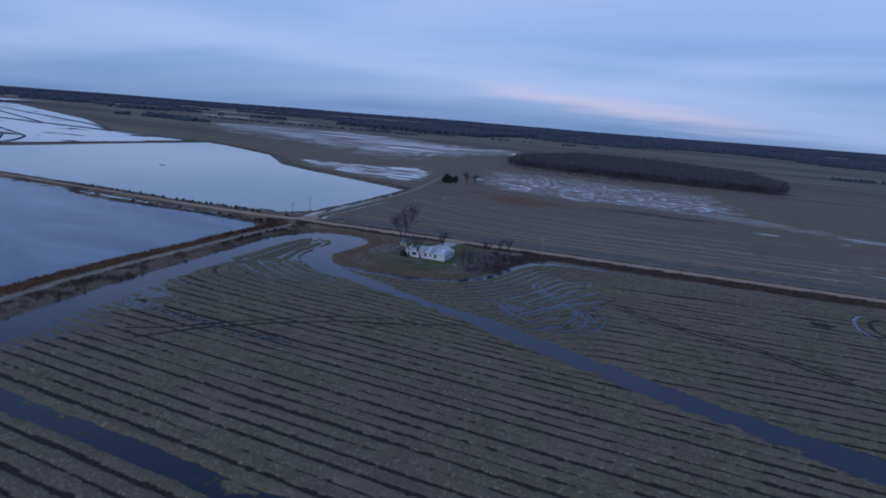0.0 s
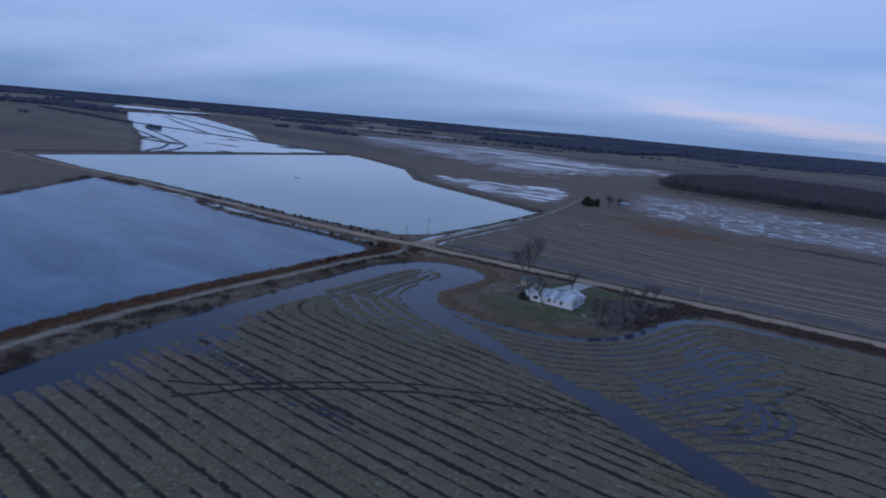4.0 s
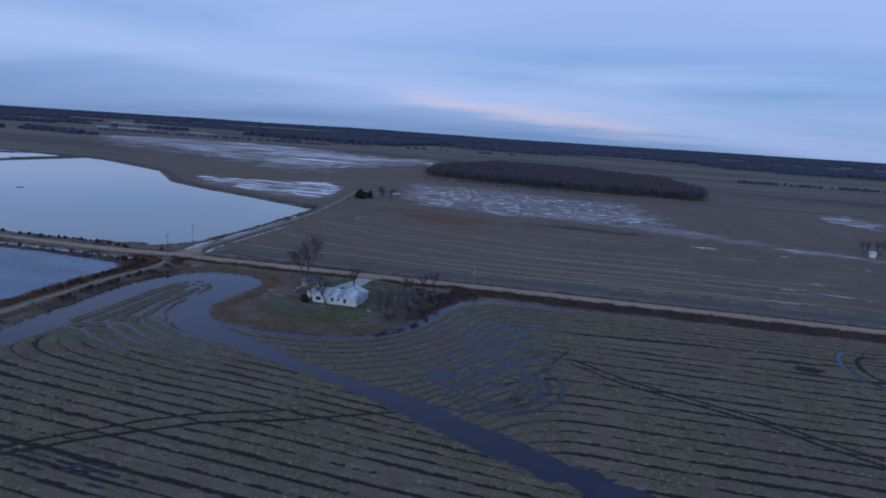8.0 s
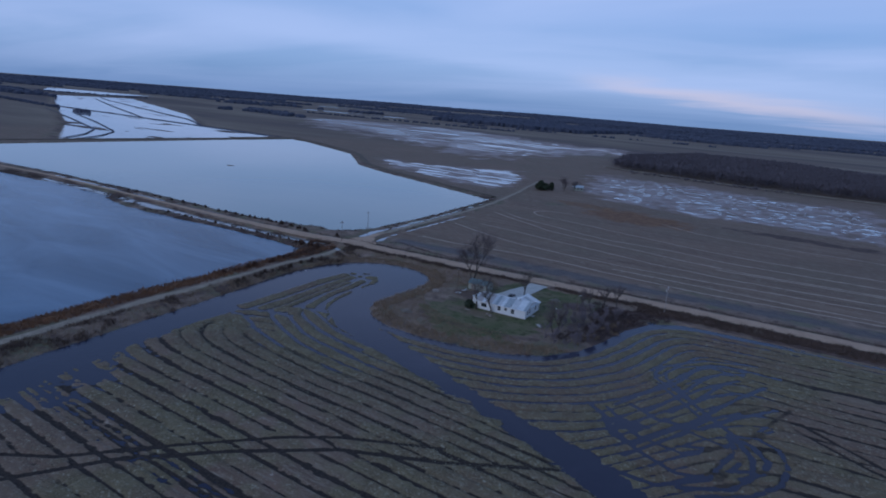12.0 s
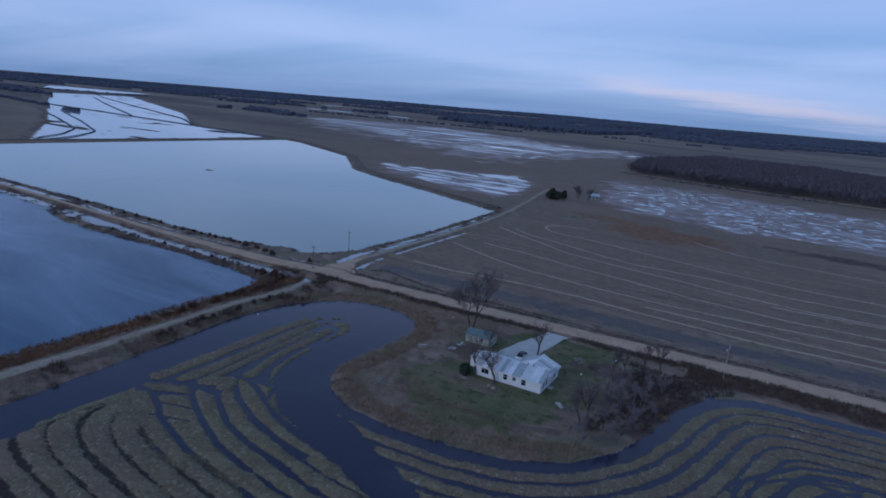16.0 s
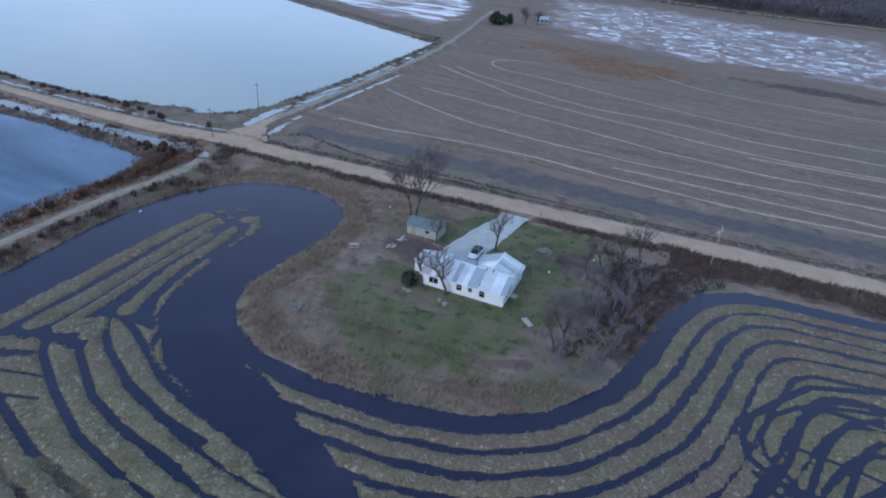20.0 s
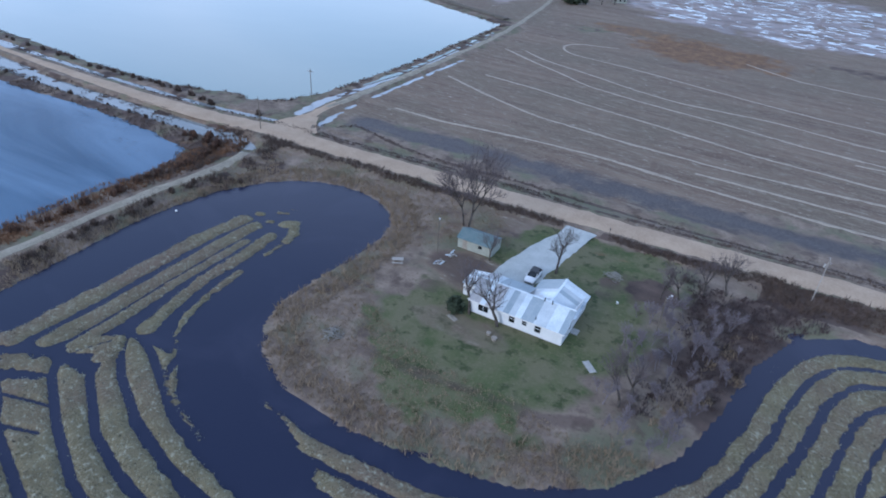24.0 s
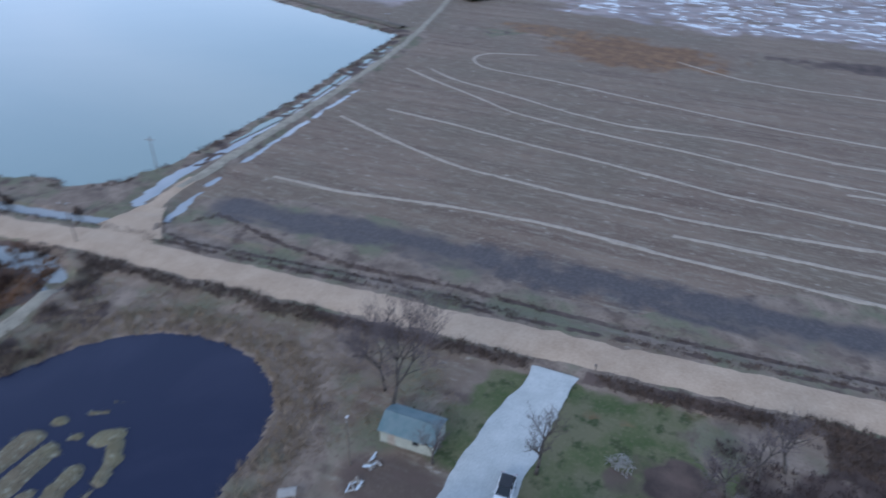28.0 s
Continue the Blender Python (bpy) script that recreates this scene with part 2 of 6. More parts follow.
    # damp pinkish mud, its base colour lightened to paint in the reflected sky
    damp_sheen = blend(noise_at(0.12, 5.0, 0.6, (0.3, 1.2, 1)), 0.38, 0.62, (0.16, 0.118, 0.104), (0.28, 0.215, 0.195))
    # wet black mud, darkened further to paint in the shade between ridges
    furrow_mud_shade = blend(small, 0.4, 0.7, (0.022, 0.019, 0.017), (0.058, 0.046, 0.038))
    mire = blend(small, 0.45, 0.7, (0.060, 0.050, 0.050), (0.105, 0.086, 0.080))
    out = mud
    for key, ch, col in (("zone_b", "Blue", far), ("zone_c", "Red", damp_sheen), ("zone_a", "Blue", stub), ("zone_a", "Green", straw), ("zone_a", "Red", turf), ("zone_b", "Red", reed), ("zone_b", "Green", brush), ("zone_c", "Green", mire), ("zone_c", "Blue", furrow_mud_shade)):
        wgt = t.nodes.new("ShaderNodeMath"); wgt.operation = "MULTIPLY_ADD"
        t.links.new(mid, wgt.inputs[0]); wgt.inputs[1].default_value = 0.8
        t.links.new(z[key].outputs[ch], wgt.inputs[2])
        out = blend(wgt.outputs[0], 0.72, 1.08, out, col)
    t.links.new(out, p.inputs["Base Color"])
    wetness = t.nodes.new("ShaderNodeMapRange")
    wetness.inputs["To Min"].default_value, wetness.inputs["To Max"].default_value = 0.95, 0.5
    t.links.new(z["zone_c"].outputs["Red"], wetness.inputs[0])
    soak = t.nodes.new("ShaderNodeMix")
    soak.inputs["B"].default_value = 0.42
    t.links.new(z["zone_c"].outputs["Green"], soak.inputs["Factor"]); t.links.new(wetness.outputs[0], soak.inputs["A"]); t.links.new(soak.outputs["Result"], p.inputs["Roughness"])
    p.inputs["Specular IOR Level"].default_value = 0.25
    bm = nd(t, "ShaderNodeBump", Strength=0.6, Distance=0.12)
    t.links.new(small, bm.inputs["Height"]); t.links.new(bm.outputs[0], p.inputs["Normal"])
    return m


SOIL = ground_material()
DARK_WATER = water("stream_water", (0.021, 0.025, 0.049), (0.042, 0.044, 0.074), 0.15, 0.05, rough=0.1, ripple=0.06, spec=0.3)
BLUE_WATER = water("pond_water_blue", (0.022, 0.066, 0.124), (0.130, 0.212, 0.310), 0.36, 0.045, rough=0.2, ripple=0.3, stretch=(0.35, 1, 1), spec=0.26)
PALE_WATER = water("pond_water_silty", (0.192, 0.256, 0.236), (0.250, 0.300, 0.272), 0.3, 0.006)
THIN_WATER = water("shallow_flood_water", (0.235, 0.262, 0.285), (0.385, 0.40, 0.405), 0.3, 0.03)
GRAVEL = surface("gravel", (0.33, 0.233, 0.160), (0.46, 0.342, 0.246), 0.25, 0.95, 0.3)
PALE_GRAVEL = surface("pale_gravel", (0.33, 0.35, 0.34), (0.48, 0.495, 0.482), 0.4, 0.95, 0.3)
TRACK = surface("worn_track", (0.175, 0.15, 0.112), (0.36, 0.315, 0.245), 0.45, 0.95, 0.3)
BARK = surface("bare_bark", (0.05, 0.042, 0.038), (0.10, 0.085, 0.075), 1.5)
TWIG = surface("bare_twigs", (0.085, 0.070, 0.072), (0.15, 0.122, 0.12), 0.3)
# blue tint in the base colour stands for distance haze over the far woods
FAR_WOOD_HAZED = surface("far_wood_hazed", (0.042, 0.050, 0.078), (0.075, 0.085, 0.118), 0.05)
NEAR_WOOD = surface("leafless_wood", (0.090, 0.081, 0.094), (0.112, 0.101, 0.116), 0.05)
WHEEL_PALE = surface("dry_wheel_track", (0.24, 0.192, 0.146), (0.42, 0.352, 0.282), 0.7)

# ---- plan ----
ROAD = [(-2000, 170), (-600, 212), (-433, 222), (-390, 227), (-340, 228.4), (-300, 229.2), (-258, 229.8), (-224, 231.3), (-198, 233.7), (-180, 237.3), (-150, 240.2), (-120, 243.6), (-93, 246.6), (-60, 250.8), (0, 256.5), (70, 263), (400, 288), (2500, 440)]
ROAD_NORTH = [(-175.5, 240), (-177.6, 247), (-180.4, 259), (-181.4, 274), (-183.4, 296), (-186, 325), (-191.5, 368), (-197.5, 398), (-206, 434), (-216, 470), (-226, 510)]
LEVEE = [(-120, -60), (-138, 20), (-148, 60), (-155, 86), (-161, 113), (-165, 145), (-167.2, 170), (-168.4, 184), (-170, 198), (-169.8, 212), (-171.2, 223), (-174.6, 230), (-180, 236)]
FIELD = [(-110, -60), (-127, 20), (-138, 60), (-145, 86), (-151, 113), (-156, 145), (-159.5, 170), (-161.4, 181), (-163.2, 190.6), (-163.6, 200.2), (-162.4, 210), (-158.3, 219), (-154.5, 223), (-150.5, 225.6), (-146, 227.2), (-141.2, 227.6), (-136, 226.6), (-131.3, 224), (-128.4, 220.5), (-127, 216), (-126.2, 208),
         (-126.8, 199), (-126.4, 192), (-124.4, 186.7), (-120.5, 183), (-113, 180), (-103, 179.5), (-92, 181.5), (-82, 184.5), (-74, 190.5), (-69, 199), (-66.5, 210), (-65, 222), (-61, 233), (-54, 238.5), (-40, 240.5), (0, 246), (70, 253), (420, 278), (420, -60)]
BANK_LEFT = [(-141, 213), (-140.5, 193), (-137, 185), (-131, 178), (-121, 170.5), (-112, 167.5), (-102, 165), (-89, 161), (-61, 153), (-27, 138), (-1, 128), (34, 116), (120, 86)]
BANK_RIGHT = [(120, 99), (36, 127.5), (-2, 138), (-30, 150), (-49, 157.5), (-71, 162.5), (-87, 168), (-98, 172.5), (-112, 177.5), (-119, 190), (-127, 222), (-143, 226)]
POND_A = [(-560, 228), (-583, 579), (-549, 573), (-432, 520), (-363, 454), (-321, 434), (-278, 419), (-241, 405), (-203, 392), (-198, 351), (-192.6, 305), (-191.6, 284), (-191.4, 267), (-194.8, 256.5), (-200.6, 250.8), (-209, 252), (-217, 247.8), (-235, 243), (-264, 241), (-303, 242), (-336, 239.5), (-400, 236), (-470, 229)]
POND_B = [(-128, -60), (-148, 20), (-166, 86), (-173, 118), (-176, 145), (-177.7, 176), (-178.4, 188), (-179.8, 202), (-181.5, 213), (-186, 218.5), (-202, 219.8), (-225, 219), (-254, 215.5), (-288, 213.5), (-304, 216), (-318, 219.5), (-366, 218.5), (-420, 213), (-340, 121), (-296, 66), (-280, -60)]
FAR_POND = [(-595, 330), (-800, 434), (-1170, 597), (-1724, 850), (-1731, 1059), (-1005, 738), (-768, 591), (-618, 590), (-590, 470)]
LAWN = [(-112, 226), (-108, 240), (-92, 242), (-84, 240), (-78, 233), (-81, 218), (-79.5, 201), (-87, 191.5), (-98, 188.5), (-109, 190.5), (-114.5, 203), (-112, 212)]
SWALE = [(-109.3, 191.5), (-104, 191.8), (-97.7, 192.7), (-90.7, 194.4), (-84.3, 195), (-79.5, 198)]
MIRE = [(-166, 258), (-158, 259.5), (-142, 261), (-115, 263), (-95, 264.5), (-70, 266.5), (-30, 271), (60, 279), (200, 291)]
WEED_LINE = [(-169.5, 251), (-166.5, 255), (-160, 253.6), (-149, 251.4), (-137.8, 251), (-119, 253.4), (-101, 254), (-84, 255.4), (-66, 257.3), (0, 263.5), (60, 268), (200, 279)]
KERB_WEEDS = [(-173.4, 250), (-172, 246.4), (-164.5, 244.6), (-147.4, 247.2), (-130, 249.6), (-108, 250.8)]
WET_A = [(-402, 517), (-360, 527), (-318, 545), (-272, 570), (-228, 490), (-222, 436), (-251, 440), (-310, 461), (-362, 487)]
WET_B = [(-1010, 1004), (-1000, 1160), (-749, 1220), (-450, 1096), (-310, 1060), (-293, 977), (-350, 800), (-354, 690), (-411, 650), (-611, 788), (-743, 825)]
WET_C = [(-197, 535), (-212, 640), (-150, 632), (-70, 613), (-11, 616), (22, 500), (22, 440), (-17, 452), (-60, 458), (-102, 441), (-125, 477), (-160, 470), (-186, 500)]

WET_D = [(-12, 470), (18, 486), (70, 446), (140, 432), (150, 416), (80, 420), (20, 436)]
WET_E = [(138, 650), (178, 700), (196, 640), (176, 580), (160, 590)]


def steps(*runs):
    out = []
    for a, b, n in runs:
        out += list(np.linspace(a, b, n, endpoint=False))
    return np.array(out)


def grow(a, b, n):
    return a + (b - a) * np.linspace(0, 1, n + 1)[1:] ** 2.6


def line_distance(X, Y, pts):
    d = np.full(X.shape, 1e9)
    for (x0, y0), (x1, y1) in zip(pts, pts[1:]):
        dx, dy = x1 - x0, y1 - y0
        s = np.clip(((X - x0) * dx + (Y - y0) * dy) / (dx * dx + dy * dy), 0, 1)
        d = np.minimum(d, (X - x0 - s * dx) ** 2 + (Y - y0 - s * dy) ** 2)
    return np.sqrt(d)


def inside(X, Y, pts):
    c = np.zeros(X.shape, bool)
    for (x0, y0), (x1, y1) in zip(pts, pts[1:] + pts[:1]):
        if y0 == y1:
            continue
        c ^= ((y0 > Y) != (y1 > Y)) & (X < (x1 - x0) * (Y - y0) / (y1 - y0) + x0)
    return c


def signed(X, Y, pts):
    d = line_distance(X, Y, pts + pts[:1])
    return np.where(inside(X, Y, pts), d, -d)


def smooth(a, b, v):
    s = np.clip((v - a) / (b - a), 0, 1)
    return s * s * (3 - 2 * s)


def lumps(X, Y, size, seed, octaves=3):
    """Smooth random relief between -1 and 1, about size metres across."""
    rng = np.random.default_rng(seed)
    total, amp, norm = np.zeros(X.shape), 1.0, 0.0
    for k in range(octaves):
        n = 128
        tab = rng.uniform(-1, 1, (n, n))
        u, v = X / size, Y / size
        i, j = np.floor(u).astype(int), np.floor(v).astype(int)
        a, b = u - i, v - j
        a, b = a * a * (3 - 2 * a), b * b * (3 - 2 * b)
        i0, i1, j0, j1 = i % n, (i + 1) % n, j % n, (j + 1) % n
        total += amp * ((tab[i0, j0] * (1 - a) + tab[i1, j0] * a) * (1 - b) + (tab[i0, j1] * (1 - a) + tab[i1, j1] * a) * b)
        norm += amp
        amp, size = amp * 0.55, size * 0.47
    return total / norm * 1.6


def carve(H, X, Y, pts, half, depth):
    """Press a wheel track of that half width along pts."""
    xs, ys = [p[0] for p in pts], [p[1] for p in pts]
    m = (X > min(xs) - 3) & (X < max(xs) + 3) & (Y > min(ys) - 3) & (Y < max(ys) + 3)
    d = line_distance(X[m], Y[m], pts)
    H[m] = np.minimum(H[m], (depth[m] if isinstance(depth, np.ndarray) else depth) + smooth(half - 0.3, half + 0.8, d) * 0.55 + np.where(d > half + 0.8, 9, 0))


def arc(cx, cy, rx, ry, a0, a1, n=14):
    return [(cx + rx * math.cos(radians(a)), cy + ry * math.sin(radians(a))) for a in np.linspace(a0, a1, n)]


def bank_grid():
    """Distance from the bank into the flooded field on a coarse grid, rounded at its corners."""
    gx, gy = np.arange(-170, 430, 2.0), np.arange(-60, 290, 2.0)
    GX, GY = np.meshgrid(gx, gy)
    D = line_distance(GX, GY, FIELD[11:-2])
    D = np.where(inside(GX, GY, FIELD), D, -D)
    for _ in range(4):
        D[1:-1] = (D[:-2] + 2 * D[1:-1] + D[2:]) / 4
        D[:, 1:-1] = (D[:, :-2] + 2 * D[:, 1:-1] + D[:, 2:]) / 4
    return D


BANK_GRID = bank_grid()


def bank_depth(X, Y):
    """Distance from the bank into the flooded field."""
    D = BANK_GRID
    u, v = np.clip((X + 170) / 2, 0, D.shape[1] - 1.001), np.clip((Y + 60) / 2, 0, D.shape[0] - 1.001)
    i, j = u.astype(int), v.astype(int)
    a, b = u - i, v - j
    return (D[j, i] * (1 - a) + D[j, i + 1] * a) * (1 - b) + (D[j + 1, i] * (1 - a) + D[j + 1, i + 1] * a) * b


def far_rise(X, Y):
    """The plain lifts a little into low hills at its far edge, more so in the west."""
    r = np.hypot(X + 40, Y - 80)
    west = smooth(0.25, 0.95, -X / np.maximum(r, 1.0))
    return smooth(4150, 4900, r) * (11 + 9 * west + 4 * lumps(X, Y, 900, 71, 2))


def ground_heights(X, Y):
    """Height over the flood level, and the zone weights."""
    n1, n2, n3 = lumps(X, Y, 9, 1), lumps(X, Y, 2.2, 2, 2), lumps(X, Y, 45, 3)
    H = 0.32 + 0.06 * n3 + 0.03 * n2
    turf, straw, stub, reed, brush, far, damp_sheen, furrow_mud_shade = (np.zeros(X.shape) for _ in range(8))
    far[:] = smooth(520, 800, np.hypot(X + 100, Y - 200))

    # north field: long wheel tracks that hold water
    north = (Y > 250) & (Y < 420) & (X > -182) & (X < 420)
    H = np.where(north, 0.22 + 0.05 * n2 + 0.04 * n1, H)
    H = np.where(north, H - 0.45 * smooth(-50, 10, X) * np.maximum(lumps(X / 24, Y / 1.5, 1.0, 27, 3) - 0.35, 0), H)
    mire = 0.76 * (1 - smooth(0.0, 9.0, line_distance(X, Y, MIRE) + 1.6 * lumps(X / 4, Y, 3.0, 17) + 0.8 * n2))
    H = H * (1 - mire) + mire * (0.11 + 0.07 * lumps(X / 5, Y / 1.4, 1.0, 18, 4))

    # wet flats: low ground with pools drawn out along the rows
    for pts, sx, sy, seed, level, soft in ((WET_A, 22, 4, 11, 0.015, 1.0), (WET_B, 110, 7, 12, 0.075, 6.0), (WET_C, 5, 2.2, 13, 0.085, 1.6), (WET_D, 26, 2.0, 14, 0.15, 0.8), (WET_E, 14, 3.0, 15, 0.06, 1.0)):
        s = signed(X, Y, pts) + 5 * soft * n1 + 6 * soft * n3
        k = smooth(-6 * soft, 10 * soft, s)
        pool = level + 0.26 * lumps(X / sx, Y / sy, 1.0, seed, 5)
        H = H * (1 - k) + pool * k
        damp_sheen = np.maximum(damp_sheen, np.clip(smooth(-10, 12, s) * (0.85 + 0.5 * n1), 0, 1))

    # flooded field with its ridges and wheel tracks
    s = signed(X, Y, FIELD)
    fld = s > 0
    sub = lambda a: a[fld]
    x, y = X[fld], Y[fld]
    d = bank_depth(X, Y)[fld]
    m1, m2, wob = sub(n1), lumps(x, y, 1.3, 6, 2), lumps(x, y, 14, 5)
    left = inside(x, y, BANK_LEFT + [(120, -60), (-120, -60), (-170, 20), (-170, 213)])
    stream = inside(x, y, BANK_LEFT + BANK_RIGHT)
    # ridge phase on either side of the stream
    bend = 10 * np.exp(np.clip(-(x + 137) / 7.5, -9, 1.2)) * np.exp(np.clip((y - 165) / 12, -9, 1.2))
    u = (y + 0.10 * (x + 100) * smooth(125, 165, y) - bend + 0.2 * wob) / 3.55 + 0.35 * smooth(132, 148, y) * (1 - smooth(-105, -85, x))
    along = smooth(-56, -16, x) * (1 - smooth(212, 226, y))
    v = (d + 0.4 * wob - 2.4) / 3.5 * (1 - along)
    d = d * (1 - along) + (245.5 + 0.09 * x - y) * along
    v = v + (245.5 + 0.09 * x - y + 0.4 * wob - 2.4) / 4.3 * along
    ph = np.where(left, u, v)
    off = np.abs(ph - np.round(ph)) * np.where(left, 3.55, 3.7)
    line = np.round(ph).astype(int)
    rut = 0.34 + 0.16 * np.sin(line * 2.4) + 0.2 * m1 - 0.14 * np.where(left, 1 - smooth(146, 158, y), smooth(-42, -8, x))
    rut = rut + 0.4 * (~left & (line == 2)) * (1 - smooth(-60, -40, x))
    wet = 0.05 * m1 + 0.05 * wob
    h = 0.29 + 0.05 * m2 - wet
    h = np.where(off < rut + 0.75, np.minimum(h, -0.16 + 0.5 * smooth(rut - 0.2, rut + 0.6, off) + 0.15 * m2), h)
    dry = np.where(left, 1 - smooth(146, 158, y + 4 * m1) * (1 - smooth(-102, -88, x + 5 * m1)), smooth(-42, -8, x + 8 * m1 + 5 * wob))
    tone = np.where(left, 1 - smooth(135, 170, y + 8 * m1) * (1 - smooth(-105, -70, x)), smooth(-85, 10, x + 12 * m1 + 10 * wob))
    near_tip = left & (x < -121 - 0.5 * (y - 160)) & (y > 152.5) & (x > -145)
    h = np.where(near_tip, 0.28 + 0.05 * m2, h)
    # headland along the levee: low, with broken strips
    head = left & (x < -138.5) & (y > 112) & (y < 162) & (x > -151 + 3 * m1)
    k = np.abs((x + 140.5 + 0.4 * wob) / 3.3 - np.round((x + 140.5 + 0.4 * wob) / 3.3)) * 3.3
    hh = -0.16 + 0.36 * smooth(0.2, 0.85, k) + 0.07 * m2 - 0.16 * smooth(0.0, 0.7, m1 + 0.4)
    h = np.where(head & (x < -144), hh, h)
    h = np.where(left & (line_distance(x, y, [(-150, 161), (-145.3, 164.2), (-139.9, 166.6), (-134.6, 167.6)]) + 0.3 * m2 < 1.3) & (x < -132), -0.14 + 0.10 * (m1 + m2 - 0.6), h)
    h = np.where(left & (line_distance(x, y, [(-151, 158.5), (-142, 160.5), (-138, 163)]) + 0.3 * m2 < 0.8), -0.12, h)
    for pts in TIP_RUTS[:-2]:
        carve(h, x, y, pts, 0.5, -0.16)
    for pts in TIP_RUTS[-2:]:
        carve(h, x, y, pts, 0.2, -0.12)
    # standing water: beside the levee, round the yard, low bands
    lev = line_distance(x, y, FIELD[:12])
    h -= 0.5 * (1 - smooth(6.5, 11.5, lev + 1.5 * m1))
    moat = np.interp(x, [-74, -62, -25, 0], [1.6, 1.3, 1.3, 1.6])
    h -= 0.5 * (1 - smooth(0, 3.0, d + 1.2 * m1 - moat)) * np.interp(x, [-45, -20], [1, 0.4])
    h -= 0.36 * (1 - smooth(1.2, 3.6, np.abs(y - 62 - 1.5 * m1))) * (1 - smooth(-45, -20, x))
    wet_band = (1 - smooth(1.2, 4.6, np.abs(y - 110.8 - 1.0 * m1))) * (1 - smooth(-90, -66, x + 5 * m1))
    wet_pool = np.exp(-((x + 135) / 5.5) ** 2 - ((y - 119.5) / 4.2) ** 2)
    swirl_pool = np.exp(-((x + 48.5) / 6.0) ** 2 - ((y - 171.5 - 0.15 * (x + 48)) / 4.2) ** 2)
    h -= 0.35 * np.exp(-((x - 36) / 5) ** 2 - ((y - 216) / 3) ** 2)
    sb = line_distance(x, y, BANK_LEFT)
    sr = line_distance(x, y, BANK_RIGHT)
    h = np.where(stream, np.minimum(h, 0.10 - 0.5 * smooth(0.0, 1.6, np.minimum(sb, sr) + (0.9 + 1.0 * smooth(-95, -60, x)) * m1 + 0.7 * m2)), h)
    for pts, half in FIELD_TRACKS:
        carve(h, x, y, pts, half, -0.10)
    stripe = np.abs((y + 0.3 * wob) / 1.55 - np.round((y + 0.3 * wob) / 1.55)) * 1.55
    h = h - wet_band * np.clip(0.38 - 0.42 * stripe + 0.16 * m2, 0, 0.5)
    # dry rut floors and all rut sides get this mud colour with its painted shade
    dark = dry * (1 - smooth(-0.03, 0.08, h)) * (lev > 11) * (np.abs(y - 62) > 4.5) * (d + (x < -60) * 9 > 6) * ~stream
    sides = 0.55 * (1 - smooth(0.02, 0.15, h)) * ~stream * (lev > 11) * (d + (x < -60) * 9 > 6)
    furrow_mud_shade[fld] = np.clip(np.maximum(dark, sides), 0, 1)
    h = np.where(dry > 0.3, np.maximum(h, np.where((lev > 11) & (np.abs(y - 62) > 4.5) & (d + (x < -60) * 9 > 6) & ~stream, 0.05 + 0.02 * m2, -9)), h)
    soak = np.clip(1.0 - smooth(10, 30, lev + 7 * m1) - 0.3 + 0.35 * m2, 0, 1) * left * (1 - smooth(126, 138, y)) * smooth(70, 84, y)
    h = h - 0.4 * soak
    h = h - wet_band * np.clip(0.07 - 0.25 * stripe + 0.09 * m2, 0, 0.3)
    h = h - 0.55 * np.clip(wet_pool - 0.25 + 0.25 * m2, 0, 1) - 0.6 * np.clip(swirl_pool - 0.35 + 0.3 * m2, 0, 1)
    for pts, half in FIELD_TRACKS[4:]:
        if half > 0.5:
            carve(h, x, y, pts, half - 0.1, -0.10 + 0.12 * m2)
    # ridges at the tip of the field, ragged, with narrow furrows between
    tip = inside(x, y, HEAD)
    xt, yt = x[tip], y[tip]
    ht = np.full(xt.shape, -0.3)
    for pts, half in HEAD_RIDGES:
        ht = np.maximum(ht, -0.3 + (0.58 + 0.05 * m2[tip]) * (1 - smooth(half - 0.25, half + 0.35, line_distance(xt, yt, pts) + 0.30 * m2[tip] + 0.2 * m1[tip])))
    for pts, half in HEAD_FURROWS:
        carve(ht, xt, yt, pts, half, -0.10 + 0.05 * m2[tip])
    h[tip] = ht
    shade = furrow_mud_shade[fld]
    shade[tip] = 0
    furrow_mud_shade[fld] = shade
    edge = line_distance(x, y, [(-131.9, 178.7), (-128.2, 175.3), (-127.4, 173.1), (-122.3, 170.7), (-114.1, 168.8)])
    h = np.where(edge + 0.35 * m2 < 0.28, 0.1, h)
    H[fld] = h + np.random.default_rng(3).uniform(-0.03, 0.03, h.shape)
    stub[fld] = np.clip(1.0 - 0.6 * tone * smooth(-0.6, 0.6, wob + 0.6 * m1), 0, 1)

    # banks, yard mound, levee and road embankments
    out = -s
    near = ~fld & (out < 40)
    H = np.where(near, np.minimum(H, 0.02 + 0.16 * np.maximum(out + 0.5 * n2, 0)), H)
    yard = ~fld & (Y < np.interp(X, [p[0] for p in ROAD], [p[1] for p in ROAD]) - 6) & (X > -160) & (X < -60) & (Y > 170)
    H = np.where(yard, 0.02 + 0.48 * smooth(0, 12, out + 0.8 * n1) + 0.03 * n2, H)
    straw = np.where(near & (out < 60), 1.0, straw)
    bare = np.clip(1.7 - 1.3 * np.hypot((X + 109) / 7.5, (Y - 217) / 5.5) + 0.4 * n1, 0, 1)
    bare = np.maximum(bare, np.clip(1.3 - 1.2 * np.hypot((X + 118) / 9, (Y - 228) / 7) + 0.7 * n1, 0, 0.8))
